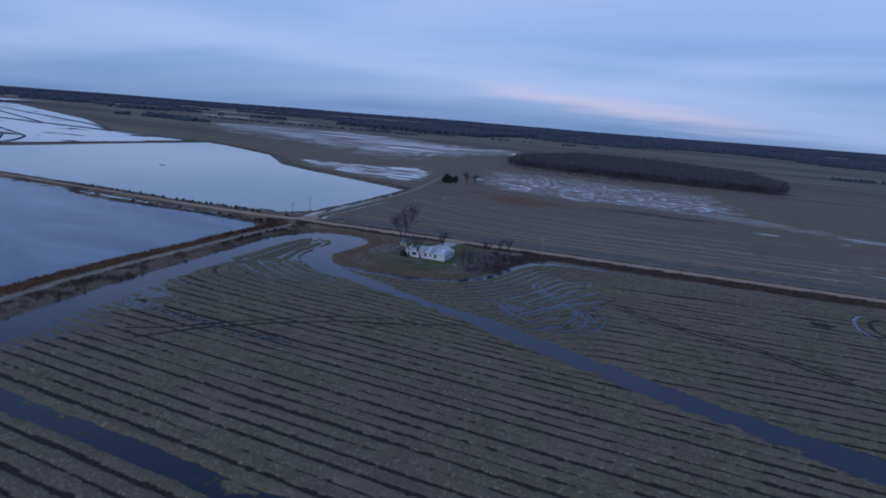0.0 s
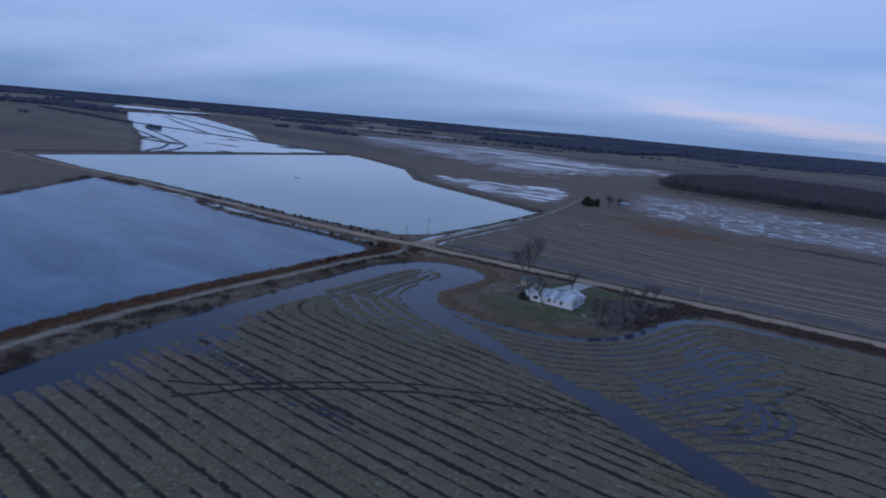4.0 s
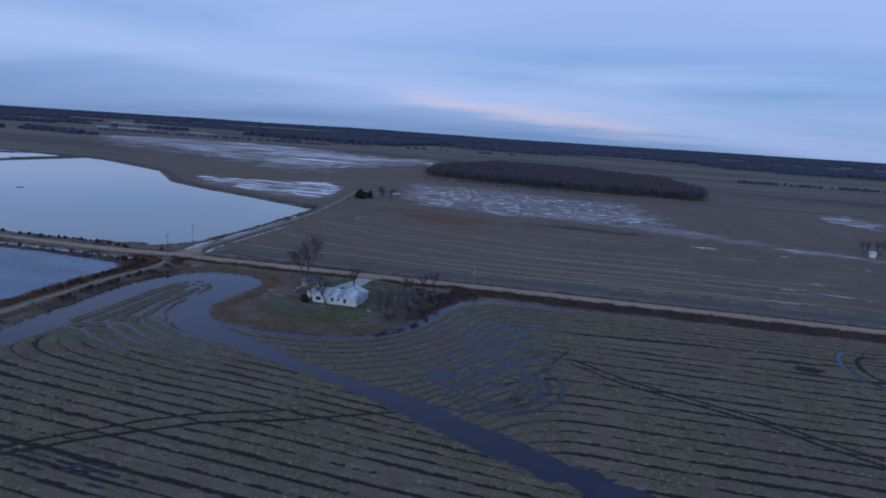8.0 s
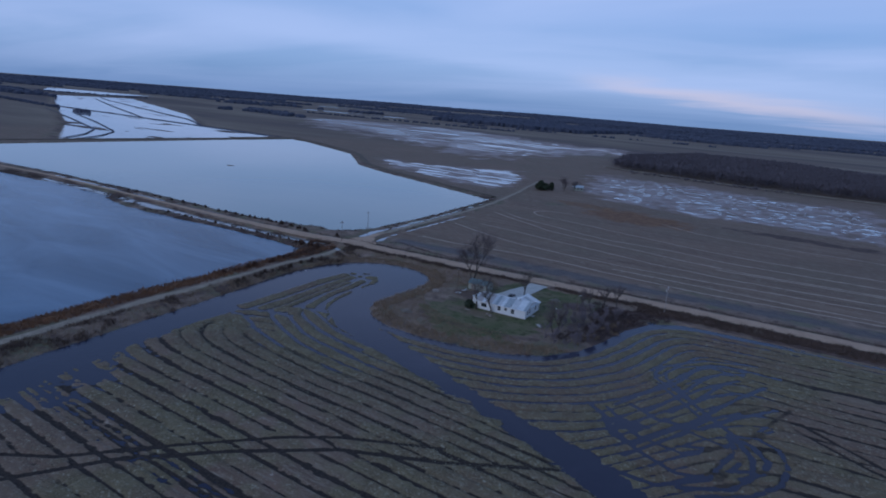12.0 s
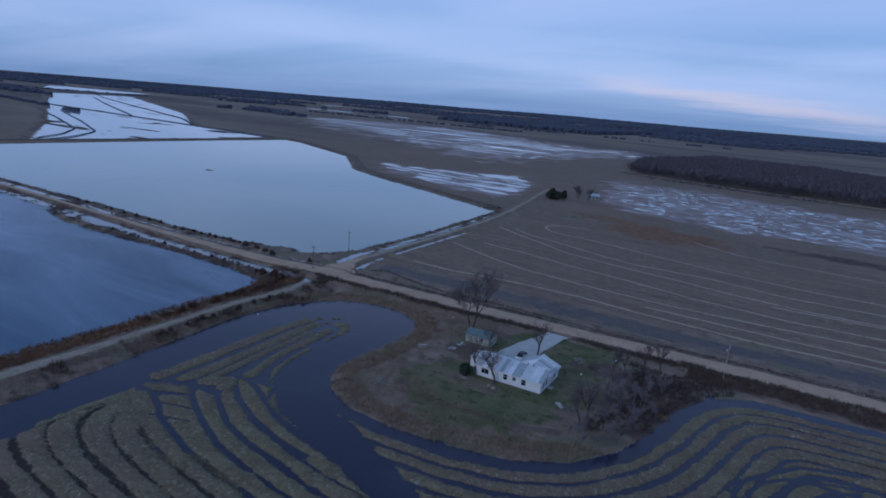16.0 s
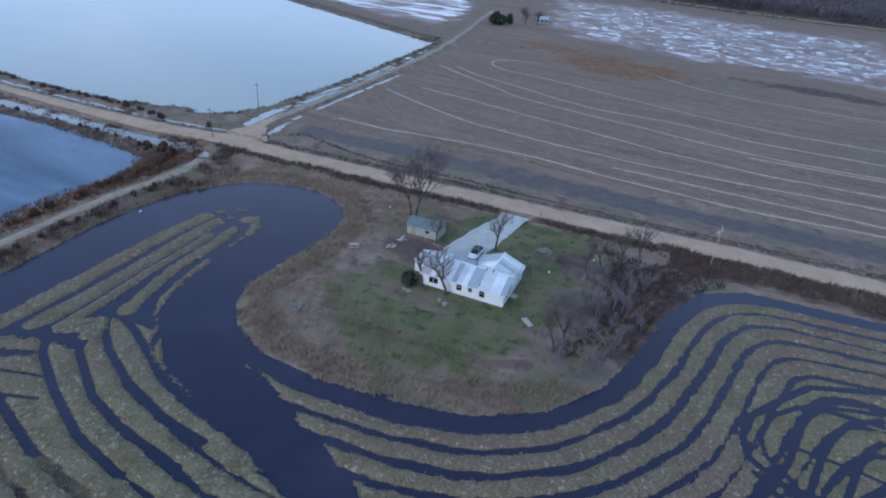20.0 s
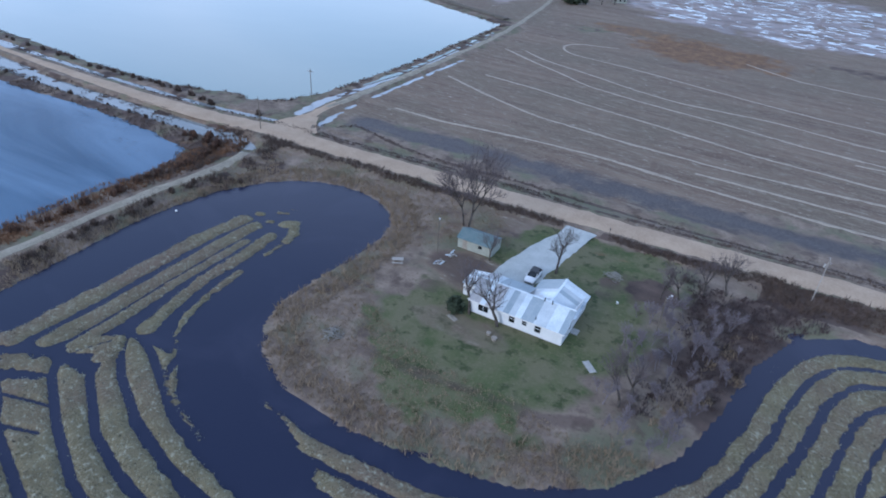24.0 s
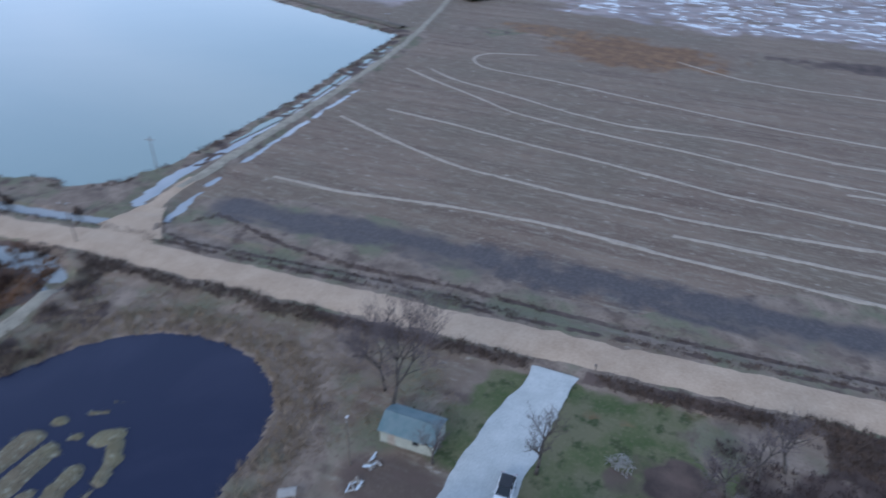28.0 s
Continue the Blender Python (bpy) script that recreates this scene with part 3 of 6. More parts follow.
    bare = np.maximum(bare, np.clip(1.5 - np.hypot((X + 100.5) / 6.5, (Y - 203.6) / 2.6) + 0.6 * n1, 0, 0.5))
    turf = np.where(yard, np.clip(smooth(-4, 5, signed(X, Y, LAWN) + 4.5 * n1 + 1.5 * n2), 0, 1) * (1 - bare), turf)
    straw = np.where(yard, straw * (1 - bare), straw)
    br = np.clip(1.25 - np.hypot((X + 66) / 9, (Y - 225) / 19) + 0.75 * n1 + 0.3 * n2, 0, 1)
    br = np.maximum(br, np.clip(0.75 - np.hypot((X + 120) / 14, (Y - 231) / 6) + 0.9 * n1, 0, 0.75))
    br = np.maximum(br, 0.58 * bare)
    for cx, cy, r, top in ((-82.2, 229.6, 3.6, 0.85), (-88.5, 228, 1.6, 0.55), (-87.5, 225, 1.8, 0.5), (-110.6, 209.3, 1.6, 0.5), (-86, 231, 1.5, 0.5), (-84, 226, 1.2, 0.5)):
        br = np.maximum(br, np.clip(1.7 - np.hypot((X - cx) / r, (Y - cy) / (0.8 * r)) + 0.4 * n2, 0, top))
    br = np.maximum(br, 0.5 * (1 - smooth(0.4, 1.6, line_distance(X, Y, SWALE) + 0.5 * n2)))
    brush = np.where(yard, br, brush)
    for pts in (POND_A, POND_B, FAR_POND):
        q = signed(X, Y, pts)
        H = np.where(q > -14, np.minimum(H, np.where(q > 0, -0.05 - 0.06 * q, 0.0 - q * 0.11) + 0.10 * n2), H)
        if pts is not POND_A:
            mat = np.where(pts is POND_B, lumps(X / 9, Y / 3, 1.0, 23, 4) - 0.2 - 0.03 * np.maximum(q, 0) + 0.5 * lumps(X, Y, 1.1, 25, 2) - 0.3, lumps(X / 60, Y / 16, 1.0, 24, 5) - 0.62)
            H = np.where((q > 0) & (X < -176), np.maximum(H, np.clip(0.35 * mat, -0.3, -0.03 if pts is POND_B else 0.05)), H)
            brush = np.where((q > 0) & (mat > -0.2), 1.0, brush)
        H = np.maximum(H, -1.2)
        brush = np.where((q > -7) & (q < 0.3) & (n1 > -0.25), np.clip((0.42 if pts is POND_A else 0.75) + 0.5 * n2, 0, 1), brush)
        straw = np.where((q > -12) & (q < 1), 1.0, straw)
    reed = np.where((X < -60) & (Y < 480) & (Y > 385), np.maximum(np.clip(1.9 - np.hypot((X + 121) / 22, (Y - 408) / 13) + 0.5 * n1, 0, 0.72), np.clip(1.2 - np.hypot((X + 155) / 38, (Y - 427) / 9) + 0.6 * n1, 0, 0.6)), reed)
    straw = np.maximum(straw, np.clip(1.2 - np.hypot((X + 155) / 40, (Y - 420) / 10) + 0.6 * n1, 0, 1))
    brush = np.maximum(brush, np.clip(1.25 - np.hypot((X + 38 - 0.6 * (Y - 428)) / 46, (Y - 426) / 8) + 0.5 * n1, 0, 0.8))
    isle = np.hypot((X + 394) / 4, (Y - 351) / 2)
    H = np.where(isle < 1, 0.15, H)
    ld = line_distance(X, Y, LEVEE)
    west = X < np.interp(Y, [p[1] for p in LEVEE], [p[0] for p in LEVEE])
    toe = np.where(west, 11.0, 11.0 - 4.8 * smooth(150, 185, Y))
    lh = 1.05 - 1.25 * smooth(0, 1, (ld + 0.5 * n1 - 1.8) / (toe - 1.8)) + 0.04 * n2
    H = np.where(ld < toe + 0.5, np.maximum(H, lh), H)
    reed = np.where((ld > 3.0) & (ld < 13) & west & (Y < 226), np.clip(1.1 - 1.0 * smooth(150, 196, Y + 8 * n1), 0, 1), reed)
    straw = np.where((ld < 12), 1.0, straw)
    brush = np.where((ld > 2.2) & (ld < 11) & (Y < 230), np.clip(0.75 * n1 + 0.6 * n2 + np.where(west, 0.35, 0.25), 0, 0.95), brush)
    brush = np.where((np.hypot((X + 181) / 9, (Y - 222.5) / 4) < 1.1), np.clip(0.75 + 0.5 * n2, 0, 1), brush)
    reed = np.where((np.hypot((X + 181) / 9, (Y - 222.5) / 4) < 1.1), np.clip(0.5 + 0.8 * n1, 0, 1), reed)
    rd = line_distance(X, Y, ROAD)
    inner, outer = np.interp(X, [-290, -245], [1.9, 3.3]), np.interp(X, [-290, -240, -190], [4.2, 5.0, 9.5])
    rh = 0.95 - 0.85 * smooth(0, 1, (rd + 0.5 * n1 - inner) / (outer - inner)) + 0.04 * n2
    south = Y < np.interp(X, [p[0] for p in ROAD], [p[1] for p in ROAD])
    rh = np.where((rd > 5.5) & (rd < 9) & ~south, rh - 0.15 * (1 - np.abs(rd - 7.2) / 1.8), rh)
    H = np.where(rd < outer, np.maximum(rh, np.where(south, H, -0.2)), H)
    straw = np.where((rd < np.where(south, 12.0, 9.0)) & (np.abs(X) < 700), np.clip(0.75 + 0.4 * n1, 0, 1), straw)
    brush = np.where((rd > 3.6) & (rd < np.where(X > -68, 11.0, 5.6)) & south & ~fld & (X > -135) & (np.abs(X + 99.4) > 3.8), np.clip(0.8 + 0.5 * n1, 0, 1), brush)
    brush = np.where((rd > 3.9) & (rd < 4.9) & ~south & (X > -168), np.clip(0.6 + 0.6 * n2, 0, 1), brush)
    wl = np.minimum(line_distance(X, Y, WEED_LINE), line_distance(X, Y, KERB_WEEDS)) + 0.3 * n2
    brush = np.where((wl < 0.6) & (X > -170), np.clip(0.75 + 0.5 * n2, 0, 1), brush)
    straw = np.where((wl < 4.0) & ~south & (X > -170), np.clip(0.9 + 0.4 * n1, 0, 1), straw)
    wv = ~south & (rd < 12) & (X < -176) & (X > -420)
    straw = np.where(wv, 1.0, straw)
    brush = np.where(wv & (rd > inner) , np.clip(0.35 + 0.7 * n1 + 0.4 * n2, 0, 0.9), brush)
    brush = np.where(south & (rd > inner) & (rd < 16) & (X < -184) & (X > -420), np.clip(0.55 + 0.6 * n1 + 0.3 * n2, 0, 1), brush)
    reed = np.where((rd > 5) & (rd < 11) & south & (X > -110) & (X < 0), np.clip(0.1 + 0.3 * n1, 0, 1), reed)
    nd_ = line_distance(X, Y, ROAD_NORTH)
    nh = 0.72 - 0.75 * smooth(1.8, 5.0, nd_ + 0.4 * n1)
    H = np.where(nd_ < 5.0, np.maximum(H, nh), H)
    flare = np.hypot((X + 176.2) / 6.5, (Y - 243) / 6.0)
    H = np.where((flare < 1.2) & (Y > 239), np.maximum(H, 0.93 - 0.6 * smooth(0.75, 1.2, flare)), H)
    # wheel furrows with water beside the north road and the west road
    for i, pts in enumerate(SIDE_DITCHES):
        carve(H, X, Y, pts, DITCH_HALF[i], -0.06 + 0.11 * n1 + 0.12 * n2)
    H = H + far_rise(X, Y)
    return H, (turf, straw, stub), (reed, brush, far), (damp_sheen, mire, furrow_mud_shade)


NORTH_TRACKS = [
    [(-168, 272.5), (-152, 272.8), (-131, 277), (-108, 278.8), (-88, 277.4), (-56, 277.4), (-20, 283), (40, 290)],
    [(-175, 309), (-155, 300.6), (-137, 294.4), (-112, 292.2), (-85, 292), (-54, 295.5), (0, 303), (60, 311)],
    [(-167, 319), (-147, 317), (-131, 314), (-105, 310.5), (-81, 306.2), (-52, 305.5), (0, 313), (60, 321)],
    [(-180, 355), (-163, 345.5), (-149, 339), (-137, 332), (-121, 328.6), (-94, 326), (-70, 322.4), (-50, 321.5), (20, 330)],
    [(-173, 358), (-162, 351), (-137, 344), (-124, 339), (-109, 336), (-82, 338.5), (-58, 334.5), (20, 342)],
    [(-148, 390), (-164.6, 384.6), (-166.6, 376), (-160, 367), (-130.6, 363.5), (-97.5, 356.4), (-70, 351.6), (-48, 350.5), (20, 358)],
    [(-90, 285), (-30, 287), (60, 295)], [(-60, 318), (0, 325), (70, 332)], [(-103, 405), (-85, 394), (-66, 391), (-40, 392), (10, 396)],
]
FIELD_TRACKS = [
    ([(-119.4, 97.4), (-112.8, 102.1), (-103.4, 114.3), (-92.2, 127.4), (-85.3, 133.4), (-70, 142)], 0.35), ([(-112.8, 94.7), (-106.1, 106.9), (-95.6, 118.9), (-82.7, 130.7), (-67.8, 138.6), (-51, 150)], 0.45),
    ([(-22.5, 191.6), (-10.2, 184.2), (4.1, 179.4), (18, 175), (27, 169.5), (36, 165.7), (70, 150)], 0.45), ([(-21, 194), (-9, 186.6), (5.2, 181.8), (19, 177.2), (28, 172), (37, 168)], 0.4),
    # the swirl where the machine turned: outer loops, then crossings
    ([(-34, 220.5), (-43.4, 215.9), (-46.4, 211.5), (-50.4, 204.8), (-51.1, 200.2), (-50, 196.6), (-45.4, 193.9), (-42.4, 191.1), (-37.6, 186.5), (-32, 181.4), (-27.6, 174.3), (-26.6, 168), (-29, 162), (-36, 157)], 0.55),
    ([(-34.5, 215), (-39.2, 213.3), (-44.7, 210.4), (-48, 206.3), (-49.1, 201.5), (-48.2, 198.2), (-45.5, 195.8), (-41.9, 191.5)], 0.4),
    ([(-34.7, 212.4), (-42, 211.5), (-44, 208.3), (-45.6, 198.8), (-47.2, 193.3), (-50.2, 186.5), (-53, 178)], 0.48),
    ([(-34.6, 213.7), (-38.6, 210.5), (-40.6, 206.3), (-41.9, 202.2), (-44.1, 190.1), (-47, 180)], 0.48), ([(-34.9, 208.8), (-36.8, 205.9), (-38.2, 201.3), (-40.2, 192.5), (-43.5, 182)], 0.48),
    ([(-49.2, 194.5), (-44.1, 190.1), (-38, 184)], 0.45), ([(-45, 201.6), (-39.4, 201.6), (-31, 201)], 0.3),
    ([(-57.6, 175.2), (-53.2, 172.2), (-49.8, 166.3), (-45.7, 164.8), (-43, 171.5), (-39.2, 179.8), (-35, 194.7), (-29.7, 209.2)], 0.55),
    ([(-50.5, 180.3), (-44.6, 177.5), (-37.2, 179.1), (-33, 188), (-26.6, 198.1)], 0.6), ([(-52.4, 170), (-44.4, 163.8), (-37.4, 161), (-31.1, 163.5), (-29, 172)], 0.5),
    ([(-47.9, 154.8), (-38.9, 155.4), (-32.8, 162.3), (-30.6, 175), (-32.5, 180.55), (-27.9, 182.6), (-24, 181), (-22.2, 175.3), (-22.6, 168.7), (-26.1, 162.2), (-33, 156.5)], 0.55),
    ([(-32, 180), (-28.4, 179.2), (-25.2, 175), (-25.5, 170.4), (-28.3, 166)], 0.6), ([(-54, 176), (-45.5, 168.5), (-38, 168), (-31.4, 176.5), (-26, 188)], 0.4),
    ([(-43.6, 179.1), (-37.6, 176.5), (-30.6, 175.4), (-26.7, 178.2)], 0.4), ([(-29.3, 197), (-36.8, 184), (-40.5, 173), (-45.7, 160.5)], 0.4), ([(-24, 200.4), (-28.8, 183), (-33.2, 174), (-39, 170)], 0.4),
    ([(-47.9, 151.1), (-44.1, 146.3)], 0.7), (arc(52, 224, 6, 14, 70, 290), 0.7), (arc(55, 224, 5, 10, 80, 290), 0.5),
]
HEAD = [(-148, 162.6), (-154, 172.4), (-158, 186.2), (-161, 202.8), (-157.5, 217), (-150, 226), (-142, 228.5), (-133.5, 225), (-129.5, 216), (-128, 200), (-129.5, 187), (-131.5, 182.6), (-129.8, 178.5), (-128.6, 175.1), (-132.8, 174.9), (-136.2, 173.9), (-133.7, 170.8), (-134.3, 168.5), (-142.6, 166.1)]
TIP_RUTS = [
    [(-141.8, 159.8), (-137.1, 158.1), (-134, 156.3), (-121.6, 153.2), (-112.3, 152)], [(-139, 166.2), (-136.7, 164.1), (-128.6, 160.4), (-119.6, 157.2), (-111, 155.9)], [(-134.8, 168.5), (-133, 166.8), (-123.8, 162.2), (-116.4, 160.5), (-106.3, 159.8)],
    [(-137.3, 174.4), (-134, 171.5), (-129.9, 169.1), (-122.4, 166.2), (-113.4, 164.2), (-106.8, 164)], [(-134.4, 174.9), (-131, 174), (-127.3, 172.4), (-120.4, 169.5), (-111.9, 168.1)], [(-137.9, 159.1), (-131.8, 161.4)], [(-136.1, 155.4), (-128.8, 158.5)],
]
HEAD_FURROWS = [
    ([(-145.4, 165.5), (-145.8, 176.1), (-147.2, 189.9), (-148.4, 199), (-148.3, 206)], 0.3), ([(-141.2, 167.6), (-141.9, 175.2), (-143.4, 185.4), (-144.4, 195.1), (-145.3, 204.8)], 0.28),
    ([(-138.9, 168), (-137.2, 172.3)], 0.1), ([(-138.1, 174.5), (-139.2, 179.3), (-141.2, 186.9), (-142.1, 195), (-142.8, 201)], 0.35), ([(-135.2, 178.6), (-137.4, 185.2), (-138.2, 190.2)], 0.25),
]
HEAD_RIDGES = [
    ([(-147.6, 164.6), (-147.9, 171.4), (-149.2, 184.3), (-150.4, 196.4), (-150, 205.2)], 1.55), ([(-143.3, 167.4), (-143.6, 176.1), (-145, 187.2), (-146, 197), (-146.7, 204.6)], 1.5),
    ([(-139.9, 168.6), (-140.4, 174.6), (-141.9, 182), (-142.9, 190.5), (-143.5, 199.8)], 1.05), ([(-138.6, 169.8), (-136.4, 172), (-135.2, 170.5)], 1.7), ([(-135.8, 176.4), (-137.5, 181.5), (-139.8, 189.1), (-140.5, 198.3), (-141.9, 204.4)], 1.1),
    ([(-131.6, 178), (-134, 181.5), (-136.2, 187.8), (-137, 193.4)], 0.6), ([(-137.9, 199.5), (-138.2, 203.4)], 0.3), ([(-138.6, 204.6), (-139.4, 207.4), (-140.8, 209.2)], 0.75), ([(-143, 209), (-141.9, 210)], 1.1),
    ([(-149.8, 208.4), (-148.8, 208.8)], 0.45), ([(-146.4, 207.4), (-145.7, 207.9)], 0.25), ([(-147.2, 211.2), (-145.6, 212)], 0.12), ([(-146.2, 213.6), (-145.1, 214)], 0.1),
]
SIDE_DITCHES = [
    [(-183.6, 252), (-186, 263), (-186, 278.5), (-187.4, 295), (-189.4, 318), (-192.8, 346), (-197, 375)], [(-173.8, 249), (-175.6, 256), (-177.2, 263), (-178.4, 276), (-180.4, 300), (-182.6, 330)],
    [(-181, 230), (-192, 228.3), (-210, 226.6), (-229, 225), (-255, 222.8), (-300, 221.3), (-380, 221.5)], [(-183, 244), (-194, 241.6), (-207, 239.2), (-240, 236.4), (-271, 234.8), (-310, 234.2), (-390, 232)],
    [(-173.4, 226.2), (-176.5, 228.6), (-182, 230.6), (-189, 229.6)], [(-292, 231.6), (-330, 231.2), (-400, 230)], [(-262, 225.4), (-290, 225.2), (-360, 224.4)],
]
DITCH_HALF = [1.7, 0.9, 2.5, 1.3, 1.9, 1.4, 1.0]


def sheet(name, X, Y, Z, mat):
    """A grid mesh from arrays of places."""
    ny, nx = X.shape
    me = bpy.data.meshes.new(name)
    me.vertices.add(nx * ny)
    me.vertices.foreach_set("co", np.stack([X, Y, Z], -1).astype(np.float32).ravel())
    i = np.arange(nx * ny).reshape(ny, nx)
    q = np.stack([i[:-1, :-1], i[:-1, 1:], i[1:, 1:], i[1:, :-1]], -1).reshape(-1)
    n = len(q) // 4
    me.loops.add(n * 4); me.loops.foreach_set("vertex_index", q.astype(np.int32))
    me.polygons.add(n); me.polygons.foreach_set("loop_start", np.arange(0, n * 4, 4, dtype=np.int32))
    me.update(calc_edges=True)
    me.materials.append(mat)
    me.shade_smooth()
    return new(name, me)


def build_ground():
    fx = steps((-165, -20, 330), (-20, 110, 190), (110, 260, 125), (260, 420, 40))
    fx = np.concatenate([-(grow(1800, 6500, 16))[::-1], steps((-1800, -600, 80), (-600, -230, 148), (-230, -165, 65)), fx, grow(420, 6500, 26)])
    fy = np.concatenate([-grow(0, 2500, 10)[::-1], steps((0, 40, 20), (40, 140, 230), (140, 262, 290), (262, 400, 190), (400, 640, 180), (640, 1240, 110)), grow(1240, 6500, 30)])
    X, Y = np.meshgrid(fx, fy)
    H, a, b, c = ground_heights(X, Y)
    ob = sheet("ground", X, Y, H, SOIL)
    for key, w in (("zone_a", a), ("zone_b", b), ("zone_c", c)):
        at = ob.data.attributes.new(key, "FLOAT_COLOR", "POINT")
        col = np.ones((X.size, 4), np.float32)
        for i in range(3):
            col[:, i] = np.clip(w[i], 0, 1).ravel()
        at.data.foreach_set("color", col.ravel())
    return tagged(ob, "flat winter farmland with stubble, mud, turf and ruts", "ground", kind="structure")


def flat(name, pts, z, mat, label):
    bm = bmesh.new()
    bm.faces.new([bm.verts.new((x, y, z)) for x, y in pts])
    bmesh.ops.triangulate(bm, faces=bm.faces[:])
    me = bpy.data.meshes.new(name); bm.to_mesh(me); bm.free()
    me.materials.append(mat)
    return tagged(new(name, me), label, "water", kind="structure")


build_ground()
flat("water_field", [(-119, -60), (-169, 170), (-172.6, 222), (-172.6, 232), (-60, 245), (430, 285), (430, -60)], 0.0, DARK_WATER, "dark still flood water between stubble ridges")
flat("water_pond_pale", [(-587, 227), (-250, 240), (-189, 247), (-187, 300), (-200, 398), (-240, 412), (-278, 426), (-321, 441), (-363, 462), (-430, 528), (-549, 580), (-587, 600)], 0.0, PALE_WATER, "broad pale silty flooded field behind a low bank")
flat("water_pond_blue", [(-620, -60), (-620, 208), (-420, 216), (-366, 219.8), (-318, 220.4), (-300, 218.4), (-270, 218.4), (-220, 222), (-187, 223.5), (-178, 223), (-173.5, 170), (-121, -60)], 0.0, BLUE_WATER, "deep blue flooded field beside the levee")
DITCH_WATER = water("ditch_water", (0.16, 0.175, 0.175), (0.29, 0.30, 0.295), 0.3, 0.12, stretch=(0.3, 1, 1))
flat("water_ditch", [(-620, 208.4), (-420, 216.4), (-366, 220.2), (-318, 220.8), (-300, 218.8), (-270, 218.8), (-220, 222.4), (-187, 223.9), (-178, 223.4), (-173.2, 224), (-174.4, 236), (-181, 246.2), (-189, 246.6), (-250, 239.6), (-587, 226.6), (-620, 226)], 0.0, DITCH_WATER, "pale shallow water in the roadside ditch")
flat("water_verge", [(-171, 252), (-171.5, 272), (40, 288), (300, 312), (300, 284)], 0.0, DARK_WATER, "dark rain water lying along the field edge")
flat("water_north", [(-172.2, 273), (-171.6, 249), (-188.4, 247.6), (-186.4, 300), (-199, 400), (-240, 418), (-278, 432), (-321, 447), (-363, 470), (-430, 535), (-549, 590), (-588, 705), (-1002, 806), (-1300, 985), (-1300, 1400), (500, 1400), (500, 330), (40, 289)], 0.0, THIN_WATER, "shallow melt water in tracks and pools")
flat("water_far", [(-591, 320), (-591, 700), (-1000, 800), (-2000, 1400), (-2000, 600)], 0.0, THIN_WATER, "far pale flooded field crossed by dark banks")

for pool in ([(-2093, 989), (-2498, 1192), (-2040, 1311), (-1930, 1084)], [(-2550, 2500), (-2330, 2720), (-2290, 2660), (-2490, 2440)], [(-2560, 3330), (-2280, 3560), (-1800, 3800), (-1790, 3730), (-2240, 3480), (-2500, 3240)], [(-1950, 2000), (-1500, 2060), (-1480, 2020), (-1900, 1960)], [(-1500, 1500), (-1150, 1560), (-1140, 1530), (-1480, 1460)]):
    flat("water_pool", pool, 0.7, THIN_WATER, "far strip of pale flood water")


def ribbon(name, pts, width, lift, mat, label, wobble=0.25, step=2.0, crown=0.08):
    """A road laid along pts, following the ground, a little crowned, with uneven edges."""
    p = [Vector((*q, 0)) for q in pts]
    rows, total = [], 0.0
    line = []
    for a, b in zip(p, p[1:]):
        n = max(2, int((b - a).length / step))
        line += [a.lerp(b, k / n) for k in range(n)]
    line.append(p[-1])
    for _ in range(6):
        line = [line[0]] + [(a + b * 2 + c) / 4 for a, b, c in zip(line, line[1:], line[2:])] + [line[-1]]
    me_x, me_y = [], []
    for i, c in enumerate(line):
        t = (line[min(i + 1, len(line) - 1)] - line[max(i - 1, 0)]).normalized()
        s = Vector((t.y, -t.x, 0))
        w = width if not callable(width) else width(i / (len(line) - 1))
        l = w / 2 + wobble * noise.noise((i * 0.21, 3.1, w))
        r = w / 2 + wobble * noise.noise((i * 0.19, 9.7, w))
        row = [c - s * l, c - s * l * 0.55, c, c + s * r * 0.55, c + s * r]
        me_x.append([v.x for v in row]); me_y.append([v.y for v in row])
    X, Y = np.array(me_x), np.array(me_y)
    Z = ground_heights(X, Y)[0]
    top = np.maximum(Z.max(1, keepdims=True), 0.1)
    Z = top + lift + np.array([[-0.12, crown * 0.6, crown, crown * 0.6, -0.12]])
    ob = sheet(name, X, Y, Z, mat)
    return tagged(ob, label, "road", kind="structure")


ribbon("road_gravel", ROAD[1:-1], lambda s: float(np.interp(s, [0, 0.32, 0.365, 0.42], [2.2, 2.6, 4.8, 6.8])), 0.05, GRAVEL, "straight tan gravel farm road on a low bank", 0.35)
ribbon("road_junction", [(-175.4, 239.5), (-176.6, 243.5), (-178.6, 250), (-180.4, 258), (-180.9, 264)], lambda s: 3.4 + 14.0 * max(0.0, 1 - s / 0.62) ** 1.5, 0.045, GRAVEL, "flared tan gravel mouth of the farm track", 0.2, 0.8, 0.02)
ribbon("road_north", ROAD_NORTH[2:], 3.0, 0.03, TRACK, "narrow rutted tan farm track beside the pond", 0.7)
ribbon("road_levee", LEVEE[1:-2] + [(-172.4, 226)], 2.8, 0.05, TRACK, "pale worn track along the levee top", 1.0)
ribbon("levee_wood", [(-250, 728), (-215, 708), (-130, 691), (-48, 683), (66, 690), (200, 705)], 5.0, 0.7, TRACK, "low pale bank along the wood", 0.8, 4.0, 0.3)
for pts in NORTH_TRACKS:
    ob = ribbon("wheel_track", pts, 1.6, 0.0, WHEEL_PALE, "dry pale wheel track across the muddy field", 0.45, 2.0, 0.03)

# ---- helpers for things ----
def level(x, y):
    return float(ground_heights(np.array([[x]], float), np.array([[y]], float))[0][0, 0])


